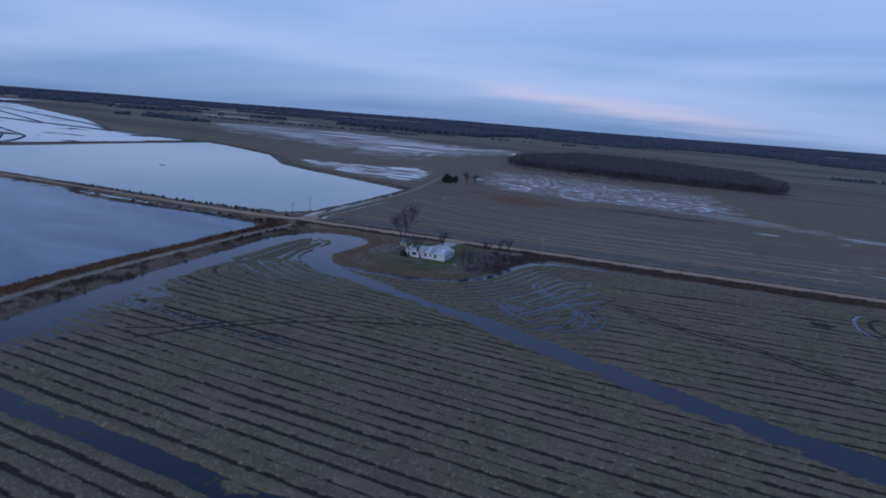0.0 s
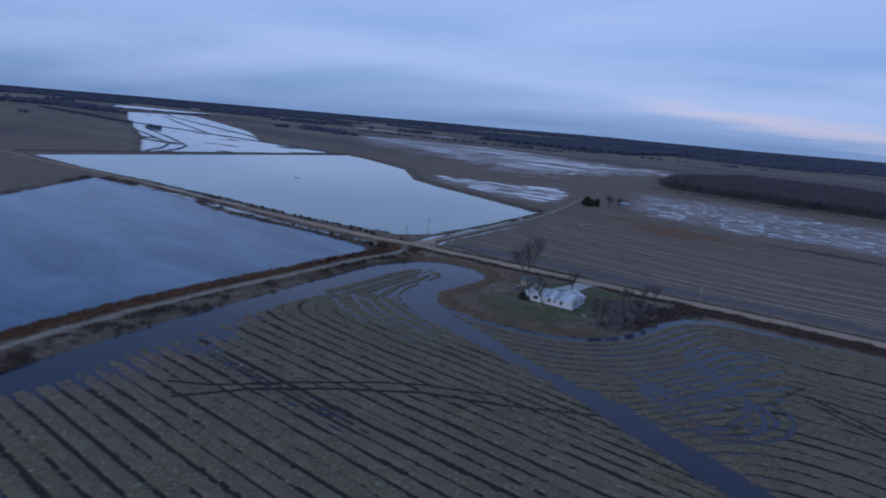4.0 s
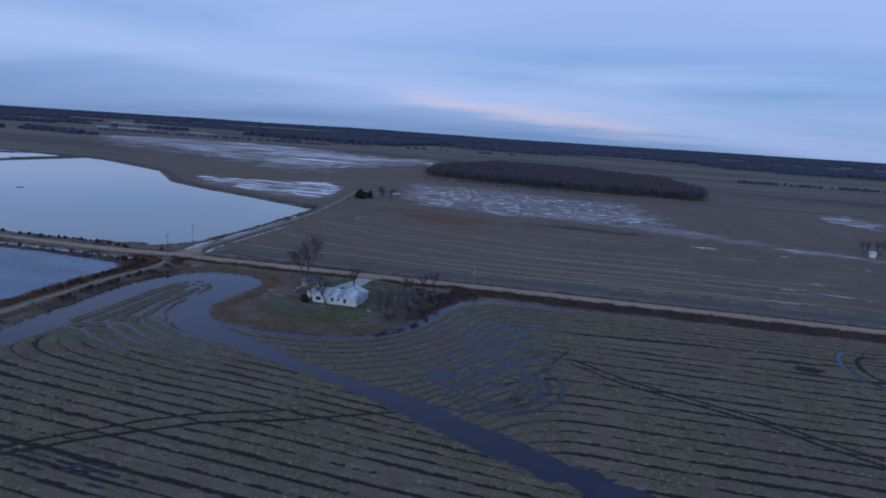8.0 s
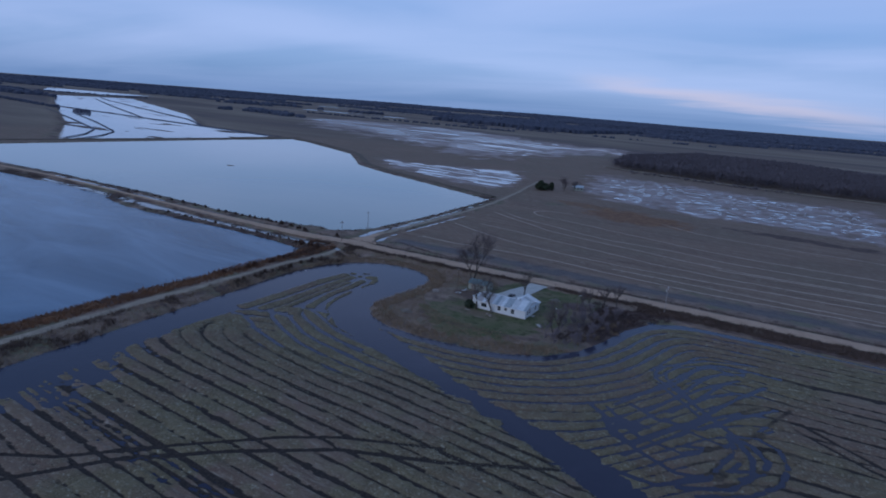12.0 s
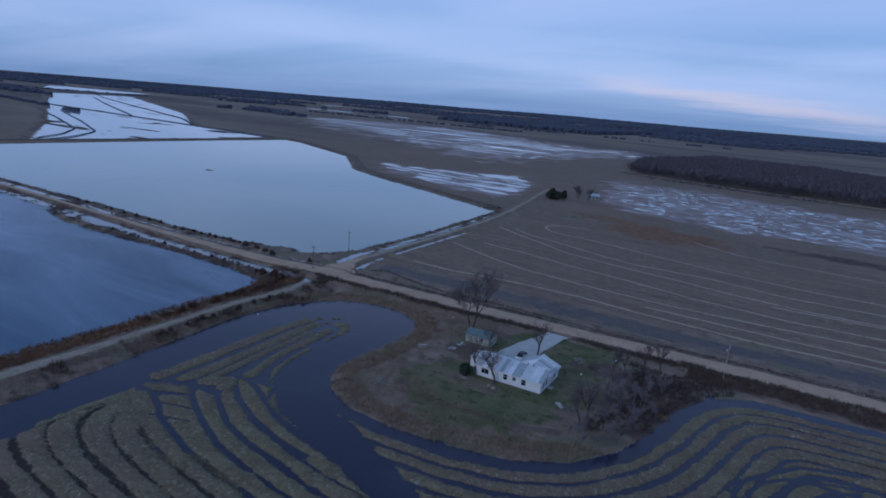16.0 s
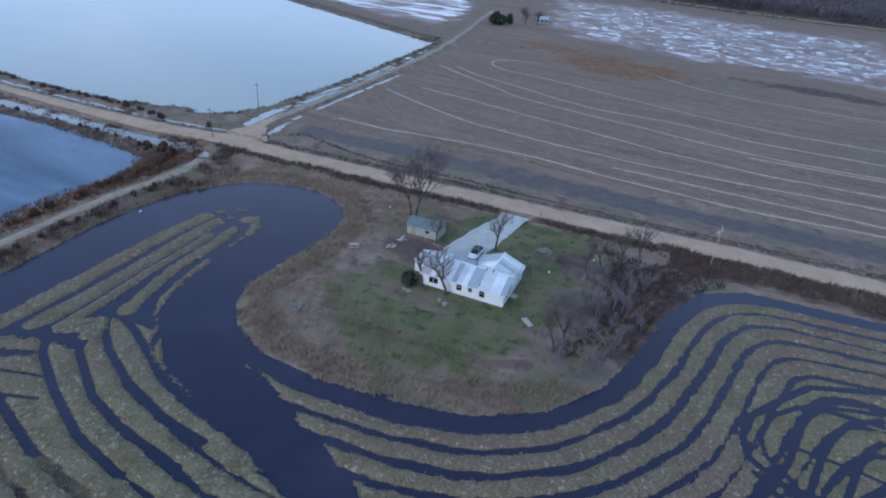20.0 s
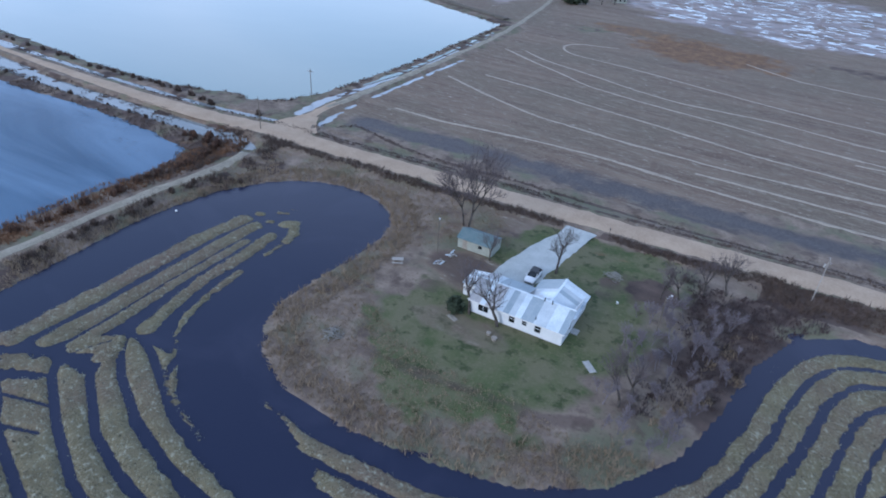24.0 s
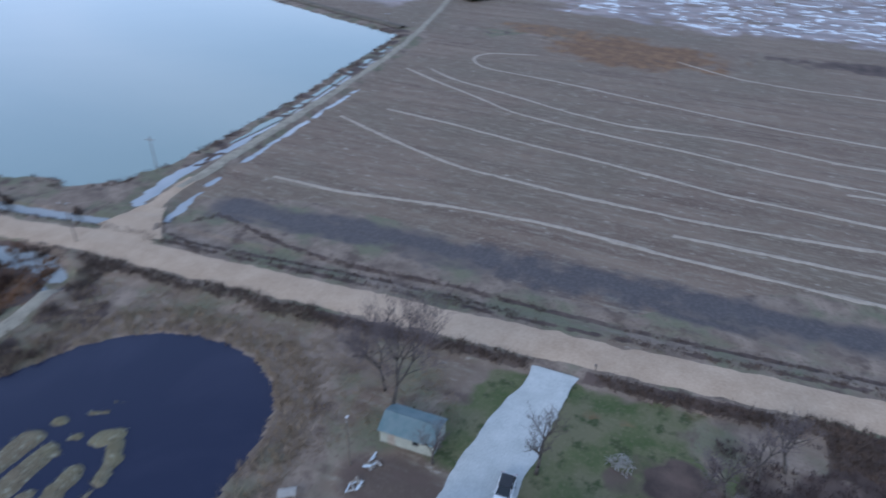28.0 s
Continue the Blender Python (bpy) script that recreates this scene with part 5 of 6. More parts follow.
def build_car(x, y, turn, z):
    c = thing("parked_car", x, y, z, turn, "white hatchback car parked on the pale gravel driveway", "car")
    # body loft along x (nose at +x): half width, sill, shoulder
    st = [(-2.12, 0.70, 0.42, 0.86), (-2.02, 0.82, 0.32, 0.98), (-1.3, 0.88, 0.24, 1.0), (0.0, 0.89, 0.22, 0.97), (0.9, 0.88, 0.22, 0.95), (1.6, 0.85, 0.26, 0.86), (2.0, 0.76, 0.32, 0.74), (2.14, 0.60, 0.40, 0.62)]
    bm = bmesh.new()
    rings = []
    for px, hw, z0, z1 in st:
        pr = [(-hw * 0.92, z0), (-hw, z0 + 0.14), (-hw, z1 - 0.14), (-hw * 0.9, z1), (hw * 0.9, z1), (hw, z1 - 0.14), (hw, z0 + 0.14), (hw * 0.92, z0)]
        rings.append([bm.verts.new((px, a, b)) for a, b in pr])
    for r0, r1 in zip(rings, rings[1:]):
        for i in range(8):
            bm.faces.new((r0[i], r0[(i + 1) % 8], r1[(i + 1) % 8], r1[i]))
    bm.faces.new(rings[0][::-1]); bm.faces.new(rings[-1])
    part("body", bm, CAR_PAINT, c, soft=True)
    cab = bmesh.new()
    ringz = []
    for hw, z0, xa, xb in ((0.80, 0.95, -1.95, 0.95), (0.66, 1.42, -1.55, 0.15), (0.60, 1.47, -1.40, -0.02)):
        ringz.append([cab.verts.new(p) for p in ((xa, -hw, z0), (xb, -hw, z0), (xb, hw, z0), (xa, hw, z0))])
    for r0, r1 in zip(ringz[:2], ringz[1:2]):
        for i in range(4):
            cab.faces.new((r0[i], r0[(i + 1) % 4], r1[(i + 1) % 4], r1[i]))
    part("windows", cab, GLASS, c, "dark tinted car glass")
    rf = bmesh.new()
    solid(rf, [(-1.56, -0.67), (0.16, -0.67), (0.16, 0.67), (-1.56, 0.67)], 1.41, 1.47)
    bmesh.ops.bevel(rf, geom=rf.edges[:], offset=0.03, segments=2, affect="EDGES")
    part("roof", rf, CAR_BLACK, c, "dark roof panel", soft=False)
    for sx in (-1, 1):
        for xa, xb in ((0.93, 0.14), (-0.55, -0.62), (-1.93, -1.54)):
            part("pillar", tube(bmesh.new(), (xa, sx * 0.81, 0.95), (xb, sx * 0.67, 1.43), 0.035, 0.03), CAR_PAINT, c)
        m = boxed(0.62, sx * 0.98 - 0.10, 0.95, 0.80, sx * 0.98 + 0.06, 1.08, bevel=0.03)
        part("mirror", m, CAR_PAINT, c)
        part("headlight", boxed(1.82, sx * 0.55 - 0.17, 0.62, 2.09, sx * 0.55 + 0.14, 0.74, bevel=0.03), LAMP_CLEAR, c, "clear headlight")
        part("tail_light", boxed(-2.12, sx * 0.66 - 0.12, 0.72, -1.98, sx * 0.66 + 0.14, 0.95, bevel=0.02), LAMP_RED, c, "red tail light")
        for wx in (-1.30, 1.32):
            wheel = new("wheel"); wheel.parent = c
            wheel.matrix_basis = pose(wx, sx * 0.80, 0.31, 90, 0, 0)
            ty = bmesh.new()
            bmesh.ops.create_cone(ty, segments=20, radius1=0.31, radius2=0.31, depth=0.2, cap_ends=True)
            bmesh.ops.bevel(ty, geom=[e for e in ty.edges if len(e.link_faces) == 2 and any(len(f.verts) > 4 for f in e.link_faces)], offset=0.04, segments=2, affect="EDGES")
            part("tyre", ty, RUBBER, wheel)
            ri = bmesh.new()
            bmesh.ops.create_cone(ri, segments=14, radius1=0.19, radius2=0.19, depth=0.215, cap_ends=True)
            part("rim", ri, STEEL, wheel)
    part("bumper", boxed(2.0, -0.6, 0.36, 2.2, 0.6, 0.55, bevel=0.05), CAR_BLACK, c, "black front grille and bumper")
    return c


build_car(-99.2, 221.2, -85, 0.60)


# ---- trees ----
def bare_tree(name, x, y, height, spread, seed, label, stems=1, twigs=3, group="", lean=0.0, mat=None, sink=0.2, bole=0.30, thick=0.027, least=0.017, wood=None):
    """A leafless tree: tapered trunk, forking limbs, and fine twigs."""
    rng = random.Random(seed)
    t = thing(name, x, y, None, rng.uniform(0, 360), label, "tree", group)
    trunk, limbs, fine = bmesh.new(), bmesh.new(), bmesh.new()

    def fork(p, d, length, r, depth):
        segs = 2
        for k in range(segs):
            d2 = (d + Vector((rng.gauss(0, 0.16), rng.gauss(0, 0.16), rng.gauss(0.05, 0.08)))).normalized()
            q = p + d2 * (length / segs)
            r = max(r, least)
            r2 = max(r * 0.87, least * 0.8)
            tube(trunk if depth == 0 else (limbs if depth < 3 else fine), p, q, r, r2, 7 if depth == 0 else (5 if depth < 3 else 3))
            p, d, r = q, d2, r2
            if depth >= 1 and depth < twigs + 1:
                side = Vector((rng.uniform(-1, 1), rng.uniform(-1, 1), rng.uniform(0.1, 0.9))).normalized()
                fork(p, (d * 0.5 + side).normalized(), length * 0.55, r * 0.5, depth + 1)
        if depth < twigs:
            n = 3 if depth < 2 else 2
            a0 = rng.uniform(0, 6.28)
            for i in range(n):
                a = a0 + i * 6.28 / n + rng.uniform(-0.4, 0.4)
                tilt = spread * rng.uniform(0.6, 1.25)
                nd2 = (d + Vector((math.cos(a), math.sin(a), 0)) * tilt).normalized()
                fork(p, nd2, length * rng.uniform(0.66, 0.86), r * 0.72, depth + 1)

    for k in range(stems):
        a = rng.uniform(0, 6.28)
        d = Vector((math.cos(a) * 0.22 * (stems > 1) + lean, math.sin(a) * 0.22 * (stems > 1), 1)).normalized()
        fork(Vector((0.15 * k, 0.1 * k, -sink)), d, height * bole, height * thick, 0)
    part("trunk", trunk, wood or BARK, t, soft=True)
    part("branching", limbs, wood or BARK, t, soft=True)
    if len(fine.verts):
        part("crown", fine, mat or TWIG, t, "fine leafless twigs")
    else:
        fine.free()
    return t


HAZE_TWIG = surface("pale_bare_twigs", (0.145, 0.125, 0.135), (0.22, 0.19, 0.205), 0.3)
bare_tree("yard_tree", -97.6, 207.0, 9.6, 0.62, 3, "leafless forked tree beside the white front wall", twigs=4, mat=BARK)
bare_tree("yard_tree", -102.4, 206.9, 8.6, 0.42, 8, "slender leafless tree at the house corner", twigs=4)
bare_tree("yard_tree", -97.0, 225.2, 8.8, 0.5, 12, "leafless tree standing beside the gravel driveway", twigs=4, mat=BARK)
bare_tree("yard_tree", -107.6, 221.6, 6.0, 0.5, 15, "thin leafless tree at the shed corner", twigs=4, least=0.012)
bare_tree("shade_tree", -114.8, 226.2, 19.0, 0.30, 21, "tall dense leafless tree behind the shed", twigs=5, thick=0.014, least=0.016, bole=0.27, mat=TWIG)
bare_tree("shade_tree", -117.6, 229.0, 14.0, 0.36, 27, "broad leafless tree beside the shed", twigs=5, thick=0.014, least=0.016, bole=0.27, mat=TWIG)
for i, (tx, ty, th) in enumerate(((-78.3, 231, 7.0), (-75.2, 234.4, 7.6), (-72.4, 237, 7.6), (-80.6, 229.2, 5.5), (-76.4, 203.8, 9.5), (-77.6, 202.6, 7.5))):
    bare_tree("roadside_tree", tx, ty, th, 0.4, 30 + i, "thin leafless tree in rough grass by the road", group="trees by the road", twigs=4)


def scatter_blades(name, spots, mat, label, category, low, high, width, per=5, spread=0.35):
    """Tufts of narrow upright blades, one mesh."""
    rng = np.random.default_rng(len(spots))
    P = np.asarray(spots, float)
    Z = ground_heights(P[:, 0][None], P[:, 1][None])[0][0]
    keep = Z > -0.1
    P, Z = P[keep], Z[keep]
    n = len(P) * per
    bx = np.repeat(P[:, 0], per) + rng.uniform(-spread, spread, n)
    by = np.repeat(P[:, 1], per) + rng.uniform(-spread, spread, n)
    bz = np.repeat(Z, per) - 0.05
    h, a = rng.uniform(low, high, n), rng.uniform(0, 6.28, n)
    w = width * rng.uniform(0.6, 1.4, n)
    dx, dy = np.cos(a) * w / 2, np.sin(a) * w / 2
    lx, ly = rng.normal(0, 0.35, n) * h, rng.normal(0, 0.35, n) * h
    co = np.stack([np.stack([bx - dx, by - dy, bz], -1), np.stack([bx + dx, by + dy, bz], -1), np.stack([bx + lx, by + ly, bz + h], -1)], 1).reshape(-1, 3)
    me = bpy.data.meshes.new(name)
    me.from_pydata(co.tolist(), [], np.arange(n * 3).reshape(-1, 3).tolist())
    me.materials.append(mat)
    return tagged(new(name, me), label, category, kind="stuff")


def spots_in(x0, y0, x1, y1, n, seed, keep):
    rng = np.random.default_rng(seed)
    x, y = rng.uniform(x0, x1, n), rng.uniform(y0, y1, n)
    m = keep(x, y)
    return np.stack([x[m], y[m]], 1)


def bank_ring(lo, hi):
    return lambda x, y: (lambda s: (s < -lo) & (s > -hi))(signed(x, y, FIELD) + 0.8 * lumps(x, y, 6, 40))


scatter_blades("bank_reeds", spots_in(-165, 172, -55, 242, 26000, 1, lambda x, y: bank_ring(0.0, 5.5)(x, y) & (y < 232) & ((x < -80) | (y < 197) | (lumps(x, y, 3, 55) > 0.35))), REED_LEAF, "tall dry tan reeds along the flooded bank", "reeds", 0.4, 1.1, 0.10)
scatter_blades("rough_grass", spots_in(-160, 176, -60, 240, 30000, 2, lambda x, y: bank_ring(3, 22)(x, y) & (np.hypot((x + 97) / 24, (y - 212) / 17) > 1) & (line_distance(x, y, ROAD) > 4.5) & ((x < -87) | (y < 195))), REED_LEAF, "rough dry tan grass round the yard", "grass", 0.12, 0.4, 0.10)
scatter_blades("levee_weeds", spots_in(-190, 60, -130, 232, 30000, 3, lambda x, y: (lambda d, w: (d > 2.2) & (d < 11.5) & w)(line_distance(x, y, LEVEE), x < np.interp(y, [p[1] for p in LEVEE], [p[0] for p in LEVEE]))), RUSSET, "russet dead weeds on the levee side", "weeds", 0.3, 1.0, 0.14)
scatter_blades("levee_grass", spots_in(-180, 60, -120, 232, 22000, 4, lambda x, y: (lambda d, w: (d > 1.8) & (d < 9.5) & w)(line_distance(x, y, LEVEE), x > np.interp(y, [p[1] for p in LEVEE], [p[0] for p in LEVEE]))), REED_LEAF, "dry tan grass on the levee side", "grass", 0.15, 0.6, 0.12)
scatter_blades("levee_shrubs", spots_in(-192, 60, -130, 234, 40000, 14, lambda x, y: (lambda d: (d > 2.0) & (d < 9.5))(line_distance(x, y, LEVEE)) & (lumps(x, y, 4.5, 51) > 0.28) & ((y > 190) | (x > np.interp(y, [p[1] for p in LEVEE], [p[0] for p in LEVEE])))), DARK_WEED, "low dark dead shrubs along the levee", "shrubs", 0.4, 1.3, 0.13)
scatter_blades("roadside_weeds", spots_in(-330, 225, 120, 275, 60000, 5, lambda x, y: ((lambda d: ((d > 3.6) & (d < 5.4)))(line_distance(x, y, ROAD) + 0.5 * lumps(x, y, 5, 41)) | (np.minimum(line_distance(x, y, WEED_LINE), line_distance(x, y, KERB_WEEDS)) + 0.3 * lumps(x, y, 2, 47) < 0.55)) & (np.abs(x + 98.6) > 4.2)), DARK_WEED, "dark dead weeds lining the gravel road", "weeds", 0.2, 0.6, 0.13)
scatter_blades("verge_weeds", spots_in(-176, 232, 160, 272, 70000, 16, lambda x, y: (lambda d: (d > 3.6) & (d < np.where(x > -68, 9.5, 5.8)))(line_distance(x, y, ROAD) + 0.9 * lumps(x, y, 4, 48)) & (signed(x, y, FIELD) < -0.4) & (np.abs(x + 98.6) > 4.6) & (y < np.interp(x, [p[0] for p in ROAD], [p[1] for p in ROAD]))), DARK_WEED, "tall dead brown weeds on the road bank", "weeds", 0.35, 1.1, 0.13)
scatter_blades("thicket_weeds", spots_in(-86, 196, -54, 243, 5000, 6, lambda x, y: (signed(x, y, FIELD) < -0.8) & (np.hypot((x + 67) / 10, (y - 222) / 20) + 0.6 * lumps(x, y, 7, 42) < 0.95)), surface("thicket_weed", (0.048, 0.036, 0.037), (0.10, 0.070, 0.066), 0.4, 0.9, 0.0), "dead brown weeds at the yard edge", "weeds", 0.3, 0.9, 0.12)

def pond_edge(x, y):
    a, b = signed(x, y, POND_A), signed(x, y, POND_B)
    return (((a > -2.5) & (a < 0.6)) | ((b > -7.5) & (b < 0.6))) & (lumps(x, y, 5, 45) > -0.2) & (line_distance(x, y, ROAD) > 3.6) & (line_distance(x, y, ROAD_NORTH) > 2.4)


scatter_blades("pond_weeds", spots_in(-430, 190, -178, 400, 90000, 9, pond_edge), DARK_WEED, "dark dead weeds along the pond banks", "weeds", 0.2, 0.8, 0.14)

def pond_mats(x, y):
    b = signed(x, y, POND_B)
    shore = np.clip(1.2 - np.abs(y - 206.5 - 0.02 * (x + 225)) / 6, 0, 1) * (x > -275)
    return (b > 0.3) & (b < 26) & (lumps(x / 9, y / 3, 1.0, 23, 4) - 0.05 - 0.04 * b + 0.9 * shore > 0) & (lumps(x, y, 1.2, 49, 2) > 0.1)


scatter_blades("drowned_weeds", spots_in(-330, 150, -178, 222, 60000, 19, pond_mats), DARK_WEED, "dark drowned weeds in the shallow water", "weeds", 0.10, 0.24, 0.07, per=3, spread=0.3)

# ---- dead shrubs along ditch and levee ----
def dead_shrub(x, y, size, seed, mat, label, group):
    """A rounded clump of bare twigs, one mesh."""
    rng = random.Random(seed)
    b = bmesh.new()
    for _ in range(110):
        a, up = rng.uniform(0, 6.28), rng.uniform(0.1, 1.0)
        r = size * rng.uniform(0.25, 0.62) * (1.2 - 0.5 * up)
        tip = Vector((r * math.cos(a), r * math.sin(a), size * 0.85 * up))
        foot = Vector((tip.x * 0.25, tip.y * 0.25, -0.1))
        w = Vector((math.sin(a), -math.cos(a), 0)) * size * rng.uniform(0.03, 0.07)
        b.faces.new([b.verts.new(v) for v in (foot, tip - w, tip + w + Vector((0, 0, size * 0.1)))])
    o = part("dead_shrub", b, mat)
    o.matrix_world = pose(x, y, level(x, y), 0, 0, 0)
    return tagged(o, label, "shrub", group)


def build_shrubs():
    rng = random.Random(41)
    def run(pts, n, across, lo, hi, mat, label, group):
        made = []
        for k in range(n):
            u = (k + rng.uniform(0.1, 0.9)) / n * (len(pts) - 1)
            i = min(int(u), len(pts) - 2)
            x = pts[i][0] + (pts[i + 1][0] - pts[i][0]) * (u - i) + rng.gauss(0, across * 0.4)
            y = pts[i][1] + (pts[i + 1][1] - pts[i][1]) * (u - i) + rng.gauss(0, across)
            if level(x, y) < 0.02:
                continue
            made.append(dead_shrub(x, y, rng.uniform(lo, hi), rng.random(), mat, label, group))
    run([(-189, 243.9), (-199, 241), (-208, 241.4), (-221, 241.8), (-231, 241), (-250, 238.6), (-285, 237.6), (-330, 236.6)], 34, 0.35, 0.9, 1.7, DARK_WEED, "round dark dead shrub between ditch and pond", "shrubs along the north ditch")
    run([(-163.8, 174.5), (-164.6, 180), (-165.6, 189), (-166.6, 197), (-167.4, 204), (-166, 211), (-161.5, 214.5)], 18, 0.9, 0.7, 1.4, DARK_WEED, "low dark dead shrub on the levee bank", "shrubs on the levee")
    run([(-173, 176), (-174, 190), (-175.4, 203), (-176.6, 213), (-178.5, 222), (-186, 225), (-192, 223.4)], 34, 1.3, 0.9, 1.8, surface("maroon_weed", (0.062, 0.038, 0.032), (0.135, 0.076, 0.052), 0.3, 0.9, 0.0), "russet dead shrub on the levee side", "shrubs on the levee")
    run([(-183, 228.4), (-188.6, 226.2), (-197, 225), (-215, 223.4), (-240, 221), (-268, 219.4)], 20, 0.4, 0.7, 1.3, DARK_WEED, "dark dead shrub beside the roadside ditch", "shrubs along the south ditch")


build_shrubs()

# ---- saplings of the thicket ----
def build_saplings():
    rng = random.Random(77)
    kinds = [bare_tree("sapling", -74.0 - 2 * k, 207.0 + 5 * k, 5.4 + 0.5 * k, 0.26, 60 + k, "leafless grey sapling in a thicket", twigs=4, bole=0.18, thick=0.011, least=0.011, wood=HAZE_TWIG, mat=HAZE_TWIG, group="saplings of the thicket") for k in range(4)]
    n = 0
    while n < 70:
        x, y = rng.uniform(-90, -64), rng.uniform(194, 236)
        if math.hypot((x + 75) / 9.5, (y - 214) / 18) > 1 or signed(np.array([x]), np.array([y]), FIELD)[0] > -1.5 or math.hypot(x + 88, y - 214) < 6:
            continue
        s = rng.uniform(0.6, 1.2)
        c = copy_thing(kinds[n % 4], pose(x, y, level(x, y), 0, 0, rng.uniform(0, 360)) @ Matrix.Scale(s, 4))
        n += 1


build_saplings()

# ---- stubble on the near ridges ----
def on_ridges(x, y):
    h = ground_heights(x[None], y[None])[0][0]
    return (h > 0.0) & (signed(x, y, FIELD) > 0.5)


scatter_blades("stubble_pale", spots_in(-152, 138, -20, 238, 120000, 7, lambda x, y: on_ridges(x, y) & (x + 14 * lumps(x, y, 9, 52) < -48)), surface("pale_stubble", (0.23, 0.235, 0.175), (0.37, 0.37, 0.29), 0.5, 0.9, 0.0), "short pale crop stubble on the ridges", "stubble", 0.05, 0.17, 0.10, per=3, spread=0.3)
scatter_blades("stubble_dark", spots_in(-152, 138, -20, 238, 40000, 8, lambda x, y: on_ridges(x, y) & (lumps(x, y, 3, 44) > 0.1)), surface("dark_stubble", (0.045, 0.042, 0.032), (0.09, 0.08, 0.06), 0.5, 0.9, 0.0), "dark rotting stalks on the ridges", "stubble", 0.08, 0.25, 0.12, per=2, spread=0.3)


# ---- evergreens and the far farmstead ----
def evergreen(name, x, y, height, width, seed, label, shrub=False, group=""):
    rng = random.Random(seed)
    t = thing(name, x, y, None, 0, label, "shrub" if shrub else "tree", group)
    part("trunk", tube(bmesh.new(), (0, 0, -0.3), (0, 0, height * 0.8), height * 0.035, height * 0.008, 8), BARK, t)
    co, n = [], 0
    for k in range(900 if not shrub else 500):
        u = rng.random() ** 0.7
        z = height * (0.10 + 0.88 * u)
        r = width * (1 - (2 * u - 0.8) ** 2 / 1.44) ** 0.6 * (0.8 + 0.4 * noise.noise((math.cos(k) * 2, u * 6, seed))) + 0.1
        a = rng.uniform(0, 6.28)
        rr = r * rng.uniform(0.5, 1.05)
        c = Vector((rr * math.cos(a), rr * math.sin(a), z))
        s = width * rng.uniform(0.12, 0.34)
        for _ in range(3):
            co.append(tuple(c + Vector((rng.gauss(0, s), rng.gauss(0, s), rng.gauss(-0.1 * s, s * 0.7)))))
    me = bpy.data.meshes.new("crown")
    me.from_pydata(co, [], [(3 * i, 3 * i + 1, 3 * i + 2) for i in range(len(co) // 3)])
    me.materials.append(EVERGREEN)
    o = new("crown", me); o.parent = t
    return t


evergreen("garden_shrub", -104.5, 206.4, 2.0, 1.3, 5, "dark evergreen shrub at the house corner", shrub=True)
for i, (tx, ty, th, tw) in enumerate(((-204, 466, 6.4, 2.7), (-201.2, 468, 4.8, 2.3), (-206.4, 469, 5.0, 2.4), (-198.6, 472, 5.6, 1.9), (-209, 473, 3.4, 2.1))):
    evergreen("farm_evergreen", tx, ty, th, tw, 51 + i, "broad dark evergreen beside the farm track", group="farmstead trees")
for i, (tx, ty, th) in enumerate(((-192, 480, 9), (-187, 486, 8), (-198, 492, 9.5), (-190, 500, 7))):
    bare_tree("farm_tree", tx, ty, th, 0.5, 70 + i, "leafless tree of the far farmstead", stems=2, twigs=4, group="farmstead trees")


def far_building(name, x, y, turn, L, D, E, R, wall, roof, label, wins=3):
    h = thing(name, x, y, None, turn, label, "building")
    holes = [((i + 0.5) * L / wins, min(1.0, L / wins * 0.4), 0.9, min(1.1, E - 1.3)) for i in range(wins)]
    part("wall", wall_with_holes(bmesh.new(), 0, L, -0.3, E, 0.15, holes), wall, h)
    part("wall", solid(bmesh.new(), [(0, D - 0.15), (L, D - 0.15), (L, D), (0, D)], -0.3, E), wall, h)
    for px in (0, L - 0.15):
        part("gable", solid(bmesh.new(), [(px, 0.15), (px + 0.15, 0.15), (px + 0.15, D / 2), (px + 0.15, D - 0.15), (px, D - 0.15), (px, D / 2)], -0.3, [E, E, R - 0.1, E, E, R - 0.1]), wall, h)
    for px, ww, z, hh in holes:
        part("pane", boxed(px - ww / 2, 0.05, z, px + ww / 2, 0.08, z + hh), GLASS, h, "dark window glass")
    for sy, y0 in ((1, -0.3), (-1, D + 0.3)):
        b = bmesh.new()
        z0 = E - 0.3 * (R - E) / (D / 2)
        lo = [b.verts.new(p) for p in ((-0.3, y0, z0), (L + 0.3, y0, z0), (L + 0.3, D / 2, R), (-0.3, D / 2, R))]
        hi = [b.verts.new((v.co.x, v.co.y, v.co.z + 0.12)) for v in lo]
        b.faces.new(lo[::-1]); b.faces.new(hi)
        for i in range(4):
            b.faces.new((lo[i], lo[(i + 1) % 4], hi[(i + 1) % 4], hi[i]))
        part("roof", b, roof, h)
    return h


far_building("far_cottage", -190, 492, 20, 7, 5, 2.3, 3.6, SHED_WALL, METAL_GREY, "small pale cottage among the far farm trees")
far_building("far_trailer", 121, 434, 75, 7, 3, 2.4, 2.9, SIDING, METAL_WHITE, "white trailer at the edge of the far field", 2)
far_building("far_barn", 133, 428, -5, 16, 8, 3.0, 4.8, METAL_GREY, METAL_GREY, "long grey metal barn at the far field edge", 4)
for i, (tx, ty, th) in enumerate(((118, 445, 9), (127, 446, 10), (136, 444, 8))):
    bare_tree("farm_tree", tx, ty, th, 0.5, 80 + i, "leafless tree beside the far barn", stems=2, twigs=4, group="barn trees")

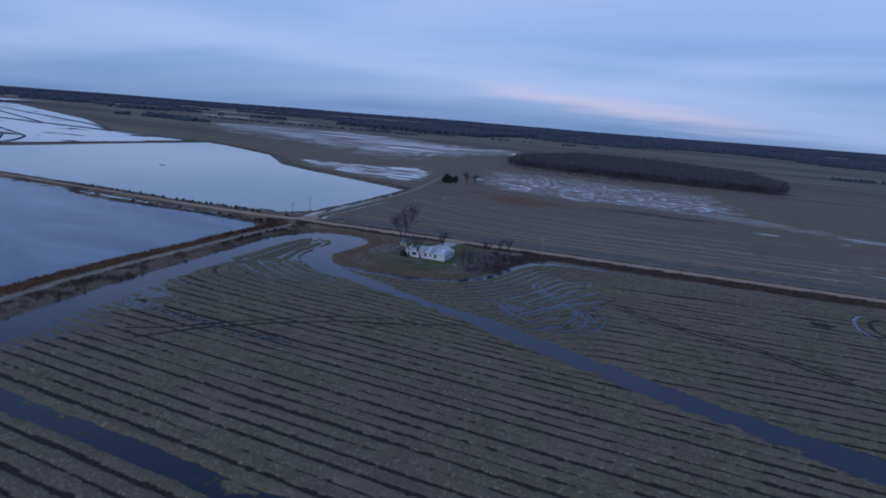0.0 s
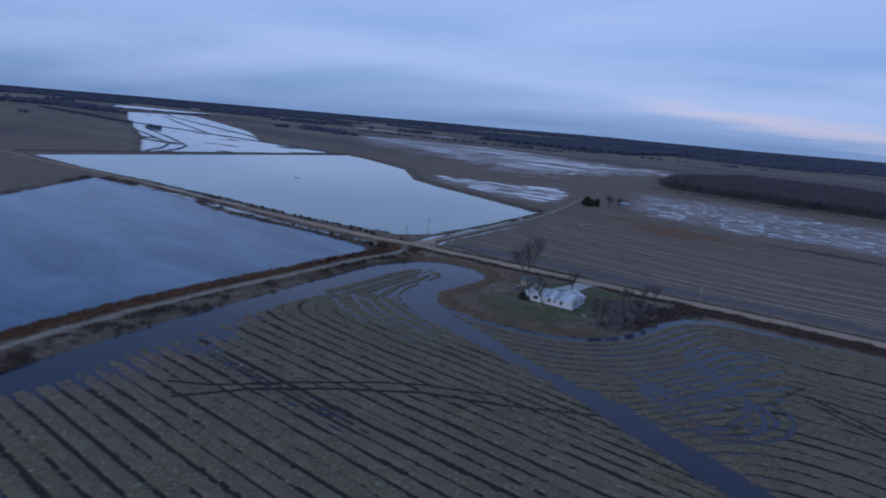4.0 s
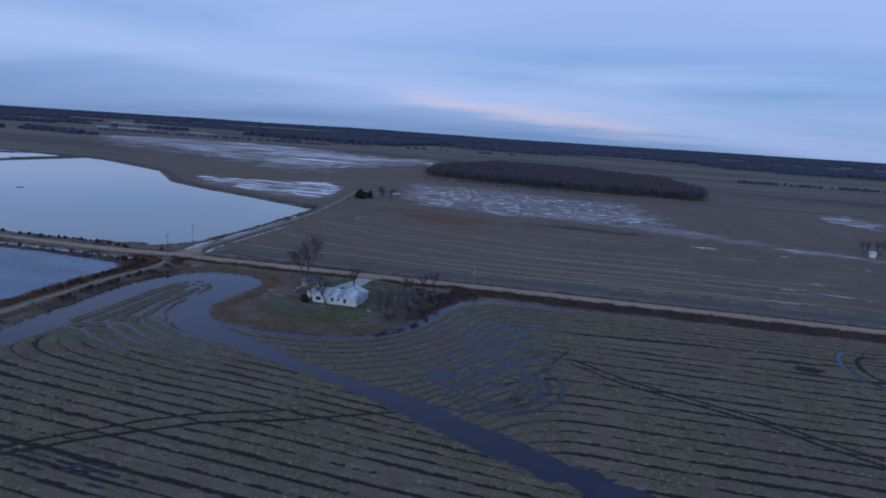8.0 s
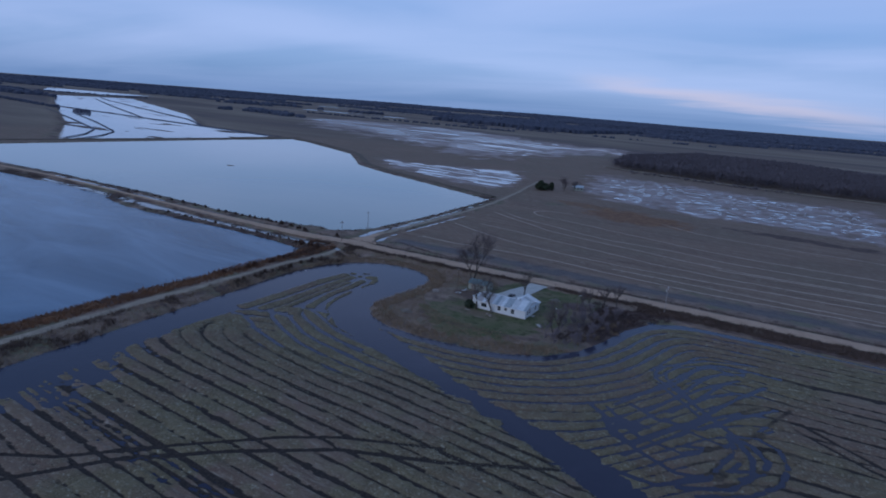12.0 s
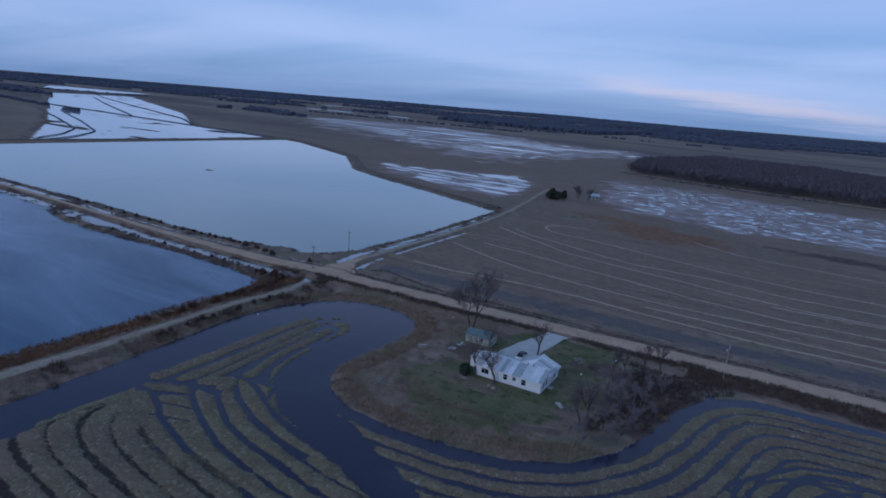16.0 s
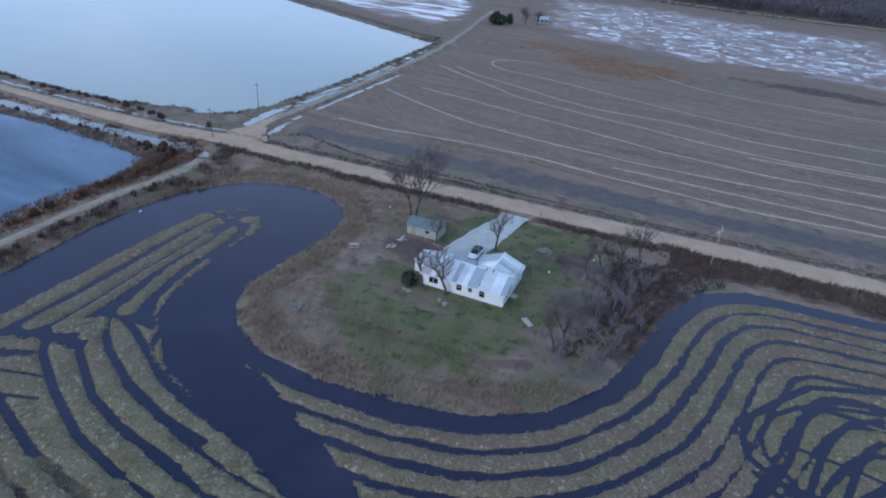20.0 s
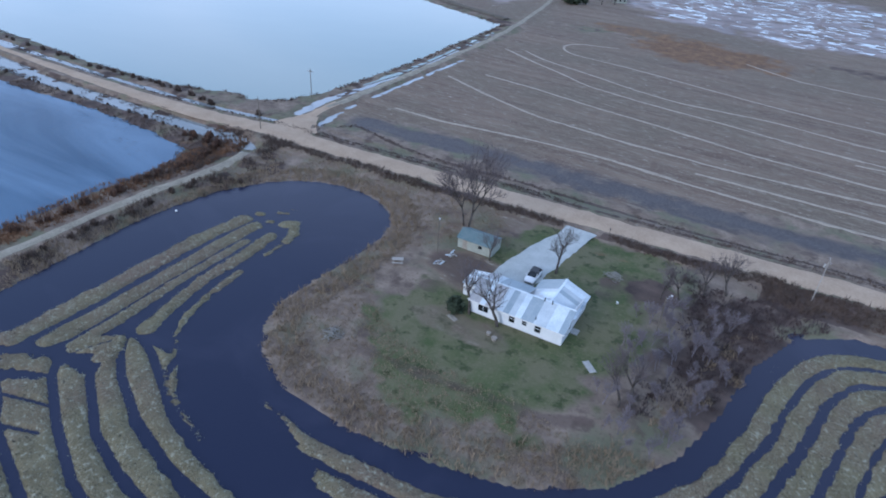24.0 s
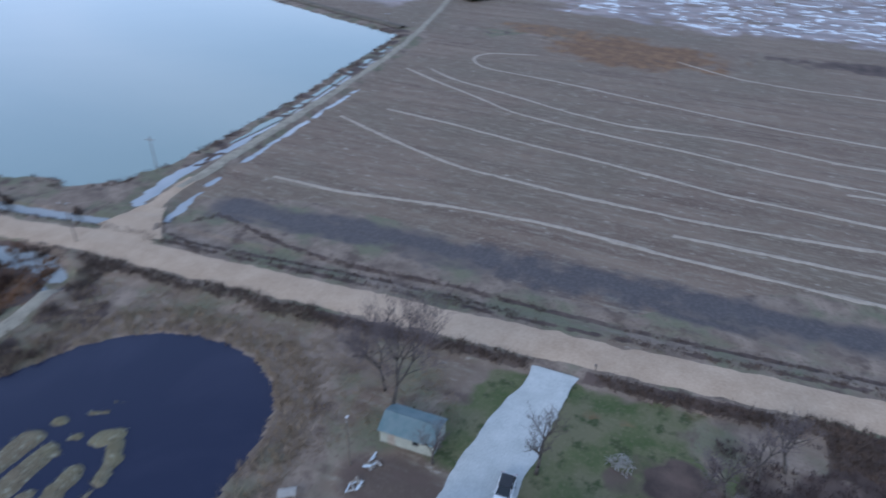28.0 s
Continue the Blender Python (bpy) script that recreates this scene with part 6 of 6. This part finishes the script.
# ---- woods ----
def build_wood(name, spots, low, high, blades, width, mat, label, spread):
    """Leafless woodland, one mesh: a thin trunk and a fan of upright twigs for each tree."""
    rng = np.random.default_rng(len(spots))
    P = np.asarray(spots, float)
    n = len(P)
    H = rng.uniform(low, high, n)
    co = []
    for k in range(blades + 1):
        a, w = rng.uniform(0, 6.28, n), width * rng.uniform(0.6, 1.4, n)
        if k == 0:
            z0, z1, lx, ly = np.full(n, -0.3), H * 0.8, np.zeros(n), np.zeros(n)
            w = w * 0.7
        else:
            z0 = H * rng.uniform(0.12, 0.55, n)
            z1 = np.minimum(z0 + H * rng.uniform(0.3, 0.65, n), H * rng.uniform(0.8, 1.0, n))
            lx, ly = rng.normal(0, spread, n), rng.normal(0, spread, n)
        dx, dy = np.cos(a) * w / 2, np.sin(a) * w / 2
        b = np.stack([P[:, 0] + lx * 0.35, P[:, 1] + ly * 0.35], -1)
        co.append(np.stack([np.stack([b[:, 0] - dx * 0.4, b[:, 1] - dy * 0.4, z0], -1), np.stack([b[:, 0] + lx + dx, b[:, 1] + ly + dy, z1], -1), np.stack([b[:, 0] + lx - dx, b[:, 1] + ly - dy, z1 + 0.4 * w], -1)], 1))
    co = np.concatenate(co).reshape(-1, 3)
    me = bpy.data.meshes.new(name)
    me.from_pydata(co.tolist(), [], np.arange(len(co)).reshape(-1, 3).tolist())
    me.materials.append(mat)
    return tagged(new(name, me), label, "woodland", kind="stuff")


WOODS = [(-236, 716), (-130, 700), (-48, 692), (62, 700), (64, 800), (20, 960), (-100, 1060), (-220, 1060), (-262, 850)]
build_wood("near_wood", spots_in(-262, 690, 64, 1060, 4600, 21, lambda x, y: inside(x, y, WOODS)), 9.5, 12.5, 26, 0.6, NEAR_WOOD, "dense leafless wood beyond the wet field", 2.4)


def along(lines, gap, depth, seed):
    rng = np.random.default_rng(seed)
    out = []
    for x0, y0, x1, y1 in lines:
        n = int(math.hypot(x1 - x0, y1 - y0) / gap)
        s = rng.uniform(0, 1, n)
        keep = lumps(s * 40 + x0, s * 0 + y0, 6, seed, 2) > -0.55
        s = s[keep]
        out.append(np.stack([x0 + s * (x1 - x0) + rng.normal(0, depth, len(s)), y0 + s * (y1 - y0) + rng.normal(0, depth, len(s))], 1))
    return np.concatenate(out)


HEDGES = [(150, 1150, 900, 1300), (-900, 1500, -300, 1620), (-1500, 1250, -700, 1380), (300, 1900, 1500, 2100), (-1000, 560, -1700, 640), (-2300, 700, -1800, 1150)]


def canopy(name, P, low, high, radius, label):
    """Far woodland, one mesh: a low uneven mound of twigs for each tree."""
    rng = np.random.default_rng(len(P))
    n = len(P)
    H, R = rng.uniform(low, high, n), radius * rng.uniform(0.7, 1.3, n)
    k = 6
    ang = rng.uniform(0, 6.28, n)[:, None] + np.arange(k)[None] * 2 * math.pi / k
    ring = lambda r, z: np.stack([P[:, :1] + np.cos(ang) * (R * r)[:, None] * rng.uniform(0.75, 1.25, (n, k)), P[:, 1:] + np.sin(ang) * (R * r)[:, None] * rng.uniform(0.75, 1.25, (n, k)), (H * z)[:, None] * rng.uniform(0.9, 1.08, (n, k))], -1)
    lo, hi = ring(0.9, 0.0), ring(0.75, 0.86)
    lo[..., 2] = -0.5
    top = np.stack([P[:, 0], P[:, 1], H], -1)[:, None]
    co = np.concatenate([lo, hi, top], 1)
    co[..., 2] += far_rise(P[:, 0], P[:, 1])[:, None]
    co = co.reshape(-1, 3)
    i = np.arange(k); j = (i + 1) % k
    faces = np.concatenate([np.stack([i, j, j + k], 1), np.stack([i, j + k, i + k], 1), np.stack([i + k, j + k, np.full(k, 2 * k)], 1)])
    F = (faces[None] + (np.arange(n) * (2 * k + 1))[:, None, None]).reshape(-1, 3)
    me = bpy.data.meshes.new(name)
    me.from_pydata(co.tolist(), [], F.tolist())
    me.materials.append(FAR_WOOD_HAZED)
    return tagged(new(name, me), label, "woodland", kind="stuff")


build_wood("wood_edge_hedge", along([(-215, 690, -60, 672)], 1.6, 3, 33), 1.5, 4.0, 12, 0.45, NEAR_WOOD, "low dark scrub in front of the wood", 0.9)
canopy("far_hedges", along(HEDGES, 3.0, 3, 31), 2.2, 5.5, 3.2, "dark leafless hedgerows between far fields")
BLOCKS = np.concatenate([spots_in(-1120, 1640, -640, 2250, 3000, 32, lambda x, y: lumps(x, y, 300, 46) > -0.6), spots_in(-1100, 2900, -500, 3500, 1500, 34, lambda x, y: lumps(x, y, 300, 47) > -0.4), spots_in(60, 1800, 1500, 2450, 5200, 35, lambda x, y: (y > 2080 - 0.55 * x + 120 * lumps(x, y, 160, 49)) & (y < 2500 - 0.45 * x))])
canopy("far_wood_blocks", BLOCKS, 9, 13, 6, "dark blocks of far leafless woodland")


def build_belts():
    """Woods between the far fields, closing up towards the horizon."""
    rng = np.random.default_rng(9)
    n = 150000
    r = 1350 + 3550 * rng.uniform(0, 1, n) ** 0.75
    a = rng.uniform(radians(-75), radians(95), n)
    x, y = -np.sin(a) * r, np.cos(a) * r
    mask = lumps(x / 420, y / 130, 1.0, 61, 3) + 0.35 * lumps(x, y, 60, 62, 2)
    keep = mask > np.interp(r, [1350, 1900, 2600, 3500, 4200, 4700], [0.9, 0.62, 0.36, 0.15, -0.2, -3])
    for pts in (WET_B, FAR_POND, [(-2700, 900), (-1600, 900), (-1500, 1350), (-2400, 1500)], [(-2700, 2500), (-2330, 2860), (-1950, 2300), (-2150, 1980)], [(-2700, 3330), (-1800, 3900), (-1500, 3150), (-2150, 2750)]):
        keep &= ~inside(x, y, pts)
    P = np.stack([x, y], 1)[keep]
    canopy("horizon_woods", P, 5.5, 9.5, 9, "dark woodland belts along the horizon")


build_belts()
for i, (pts, w) in enumerate((([(-1171, 600), (-900, 594), (-768, 590), (-600, 582)], 5), ([(-1560, 870), (-1250, 735), (-920, 600)], 3.5), ([(-1900, 1045), (-1564, 895), (-1200, 765), (-892, 659), (-775, 598)], 3.5), ([(-1080, 540), (-860, 470), (-700, 415), (-640, 375), (-606, 340)], 2.2), ([(-1000, 540), (-800, 470), (-670, 420), (-622, 380), (-598, 350)], 1.8), ([(-589, 225), (-588, 400), (-588, 600)], 7), ([(-575, 585), (-549, 583), (-432, 530), (-363, 464), (-321, 443), (-278, 428), (-241, 414), (-206, 402)], 5.5))):
    # the first five banks share the woods' haze-tinted colour
    ob = ribbon("levee_far", pts, w, 0.35, FAR_WOOD_HAZED if i < 5 else surface("dead_grass_bank", (0.07, 0.058, 0.045), (0.16, 0.13, 0.095), 0.2), "low dark earth bank between flooded fields", 1.2, 6.0, 0.5)


# ---- poles ----
def utility_pole(x, y, height, turn, lamp=False, drum=False):
    p = thing("utility_pole", x, y, None, turn, "bleached utility pole with a pale transformer drum" if drum else "weathered wooden utility pole beside the farm road" if not lamp else "tall wooden yard pole with a white lamp", "pole", group="utility poles" if not lamp else "")
    part("post", tube(bmesh.new(), (0, 0, -0.5), (0, 0, height), 0.11 - 0.03 * drum, 0.08 - 0.02 * drum, 10), PALE_WOOD if drum else POLE_WOOD, p)
    if drum:
        d = bmesh.new()
        bmesh.ops.create_cone(d, segments=14, radius1=0.16, radius2=0.16, depth=0.6, cap_ends=True, matrix=Matrix.Translation((0, 0.34, height - 1.5)))
        bmesh.ops.bevel(d, geom=d.edges[:], offset=0.03, segments=2, affect='EDGES')
        part('transformer', d, CONCRETE, p, 'pale grey transformer drum')
    if lamp:
        arm = part("lamp_arm", tube(bmesh.new(), (0, 0, height - 0.4), (0.9, 0, height - 0.1), 0.03, 0.03, 6), STEEL, p)
        head = bmesh.new()
        bmesh.ops.create_uvsphere(head, u_segments=12, v_segments=8, radius=0.15, matrix=Matrix.Translation((1.0, 0, height - 0.15)) @ Matrix.Diagonal((1, 1, 0.7, 1)))
        part("lamp_head", head, TRIM_WHITE, arm, "white lamp head", soft=True)
        return p
    part("crossarm", boxed(-1.0, -0.16, height - 0.75, 1.0, -0.06, height - 0.62, bevel=0.01), POLE_WOOD, p)
    for k in (-0.9, -0.4, 0.4, 0.9):
        b = bmesh.new()
        bmesh.ops.create_cone(b, segments=8, radius1=0.05, radius2=0.035, depth=0.16, cap_ends=True, matrix=Matrix.Translation((k, -0.11, height - 0.54)))
        part("insulator", b, LAMP_CLEAR, p)
    return p


for px, py in ((-190, 263), (-180, 236.0), (-207, 392)):
    utility_pole(px, py, 8.0, 10)
utility_pole(-60.8, 244.6, 8.2, 100, drum=True)
utility_pole(-115.6, 217.6, 6.5, 120, lamp=True)
utility_pole(-78.4, 219.8, 6.8, 60, lamp=True)


# ---- yard clutter ----

def picnic_table(x, y, turn):
    t = thing("picnic_table", x, y, None, turn, "weathered pale wooden picnic table on rough grass", "table")
    for k in range(5):
        part("top_plank", boxed(-0.95, -0.42 + k * 0.17, 0.72, 0.95, -0.27 + k * 0.17, 0.76, bevel=0.006), PALE_WOOD, t)
    for sy in (-1, 1):
        part("bench_plank", boxed(-0.95, sy * 0.78 - 0.13, 0.42, 0.95, sy * 0.78 + 0.13, 0.46, bevel=0.006), PALE_WOOD, t)
        for sx in (-1, 1):
            part("leg", tube(bmesh.new(), (sx * 0.7, sy * 0.72, -0.05), (sx * 0.7, sy * 0.22, 0.72), 0.05, 0.05, 4), WOOD_GREY, t)
    for sx in (-1, 1):
        part("brace", boxed(sx * 0.7 - 0.03, -0.8, 0.34, sx * 0.7 + 0.03, 0.8, 0.42), WOOD_GREY, t)
    return t


picnic_table(-119.3, 211.4, 35)


def board_pile(x, y, turn, seed, n):
    rng = random.Random(seed)
    t = thing("board_pile", x, y, None, turn, "loose pile of pale boards and scrap on the grass", "scrap pile")
    for k in range(n):
        l, w = rng.uniform(0.4, 1.2), rng.uniform(0.12, 0.3)
        b = part("board", boxed(-l / 2, -w / 2, 0, l / 2, w / 2, 0.05, bevel=0.005), (PALE_WOOD, WOOD_GREY, BLUE_PAINT)[k % 3], t)
        b.matrix_basis = pose(rng.uniform(-0.7, 0.7), rng.uniform(-0.7, 0.7), 0.02 + 0.06 * (k % 6), rng.uniform(-9, 9), rng.uniform(-9, 9), rng.gauss(40, 45))
    return t


board_pile(-113.8, 215.4, 20, 3, 11)
board_pile(-113.6, 218.8, 60, 4, 13)


def brush_pile(x, y, seed):
    """A heap of cut branches."""
    rng = random.Random(seed)
    t = thing("brush_pile", x, y, None, 0, "grey heap of cut branches on the rough grass", "brush pile")
    for k in range(80):
        a, r = rng.uniform(0, 6.28), rng.uniform(0, 1.5)
        c = Vector((r * math.cos(a), r * math.sin(a), 0.05 + 0.6 * (1.6 - r) * rng.random()))
        d = Vector((rng.gauss(0, 1), rng.gauss(0, 1), rng.gauss(0, 0.25))).normalized() * rng.uniform(0.25, 0.6)
        b = bmesh.new()
        tube(b, c - d, c + d, 0.045, 0.02, 5)
        part("branch", b, HEAP_WOOD, t)
    return t


HEAP_WOOD = surface("bleached_branch", (0.20, 0.19, 0.17), (0.36, 0.34, 0.31), 1.5)
brush_pile(-114.8, 191.0, 6)


def block(name, x, y, size, mat, label, category, turn=0, bevel=0.03):
    """A small plain thing of one piece."""
    me_bm = boxed(-size[0] / 2, -size[1] / 2, -0.02, size[0] / 2, size[1] / 2, size[2], bevel=bevel)
    o = part(name, me_bm, mat)
    o.matrix_world = pose(x, y, level(x, y), 0, 0, turn)
    return tagged(o, label, category)


block("tarp_sheet", -83.4, 207.2, (2.3, 1.0, 0.08), CONCRETE, "pale flat tarp sheet lying on the lawn", "tarp", -40)
block("tarp_sheet", -103.8, 204.6, (1.8, 0.8, 0.08), WOOD_GREY, "grey flat board lying by the shrub", "board", -20)


def tub(name, x, y, r, h, mat, label, category):
    t = thing(name, x, y, None, 0, label, category)
    b = bmesh.new()
    bmesh.ops.create_cone(b, segments=16, radius1=r * 0.85, radius2=r, depth=h, cap_ends=False, matrix=Matrix.Translation((0, 0, h / 2)))
    bmesh.ops.create_circle(b, segments=16, radius=r * 0.86, cap_ends=True, matrix=Matrix.Translation((0, 0, 0.03)))
    part("tub", b, mat, t, soft=True)
    part("rim", tube(bmesh.new(), (0, 0, h - 0.01), (0, 0, h + 0.03), r * 1.04, r * 1.04, 16), mat, t)
    return t


tub("wash_tub", -96.4, 204.0, 0.42, 0.4, WOOD_GREY, "weathered brown round tub on the front lawn", "tub")
tub("wash_tub", -97.6, 204.5, 0.34, 0.4, WOOD_GREY, "grey round tub on the front lawn", "tub")
tub("bucket", -85.7, 223.6, 0.17, 0.3, TRIM_WHITE, "small white bucket on the side lawn", "bucket")


def mailbox(x, y):
    t = thing("mailbox", x, y, 0.75, 20, "small dark mailbox on a post by the road", "mailbox")
    part("post", boxed(-0.05, -0.05, -0.4, 0.05, 0.05, 1.0, bevel=0.005), POLE_WOOD, t)
    b = boxed(-0.12, -0.25, 1.0, 0.12, 0.25, 1.22, bevel=0.07)
    body = part("box", b, CAR_BLACK, t, soft=True)
    part("flag", boxed(0.125, 0.05, 1.1, 0.14, 0.12, 1.32), LAMP_RED, body, "red flag")
    return t


mailbox(-94.8, 243.4)

# pale cut twigs by the garden plot
brush_pile(-89.0, 230.4, 9)

tub("bucket", -161.6, 199.6, 0.22, 0.4, TRIM_WHITE, "white bucket washed up on the levee bank", "bucket")
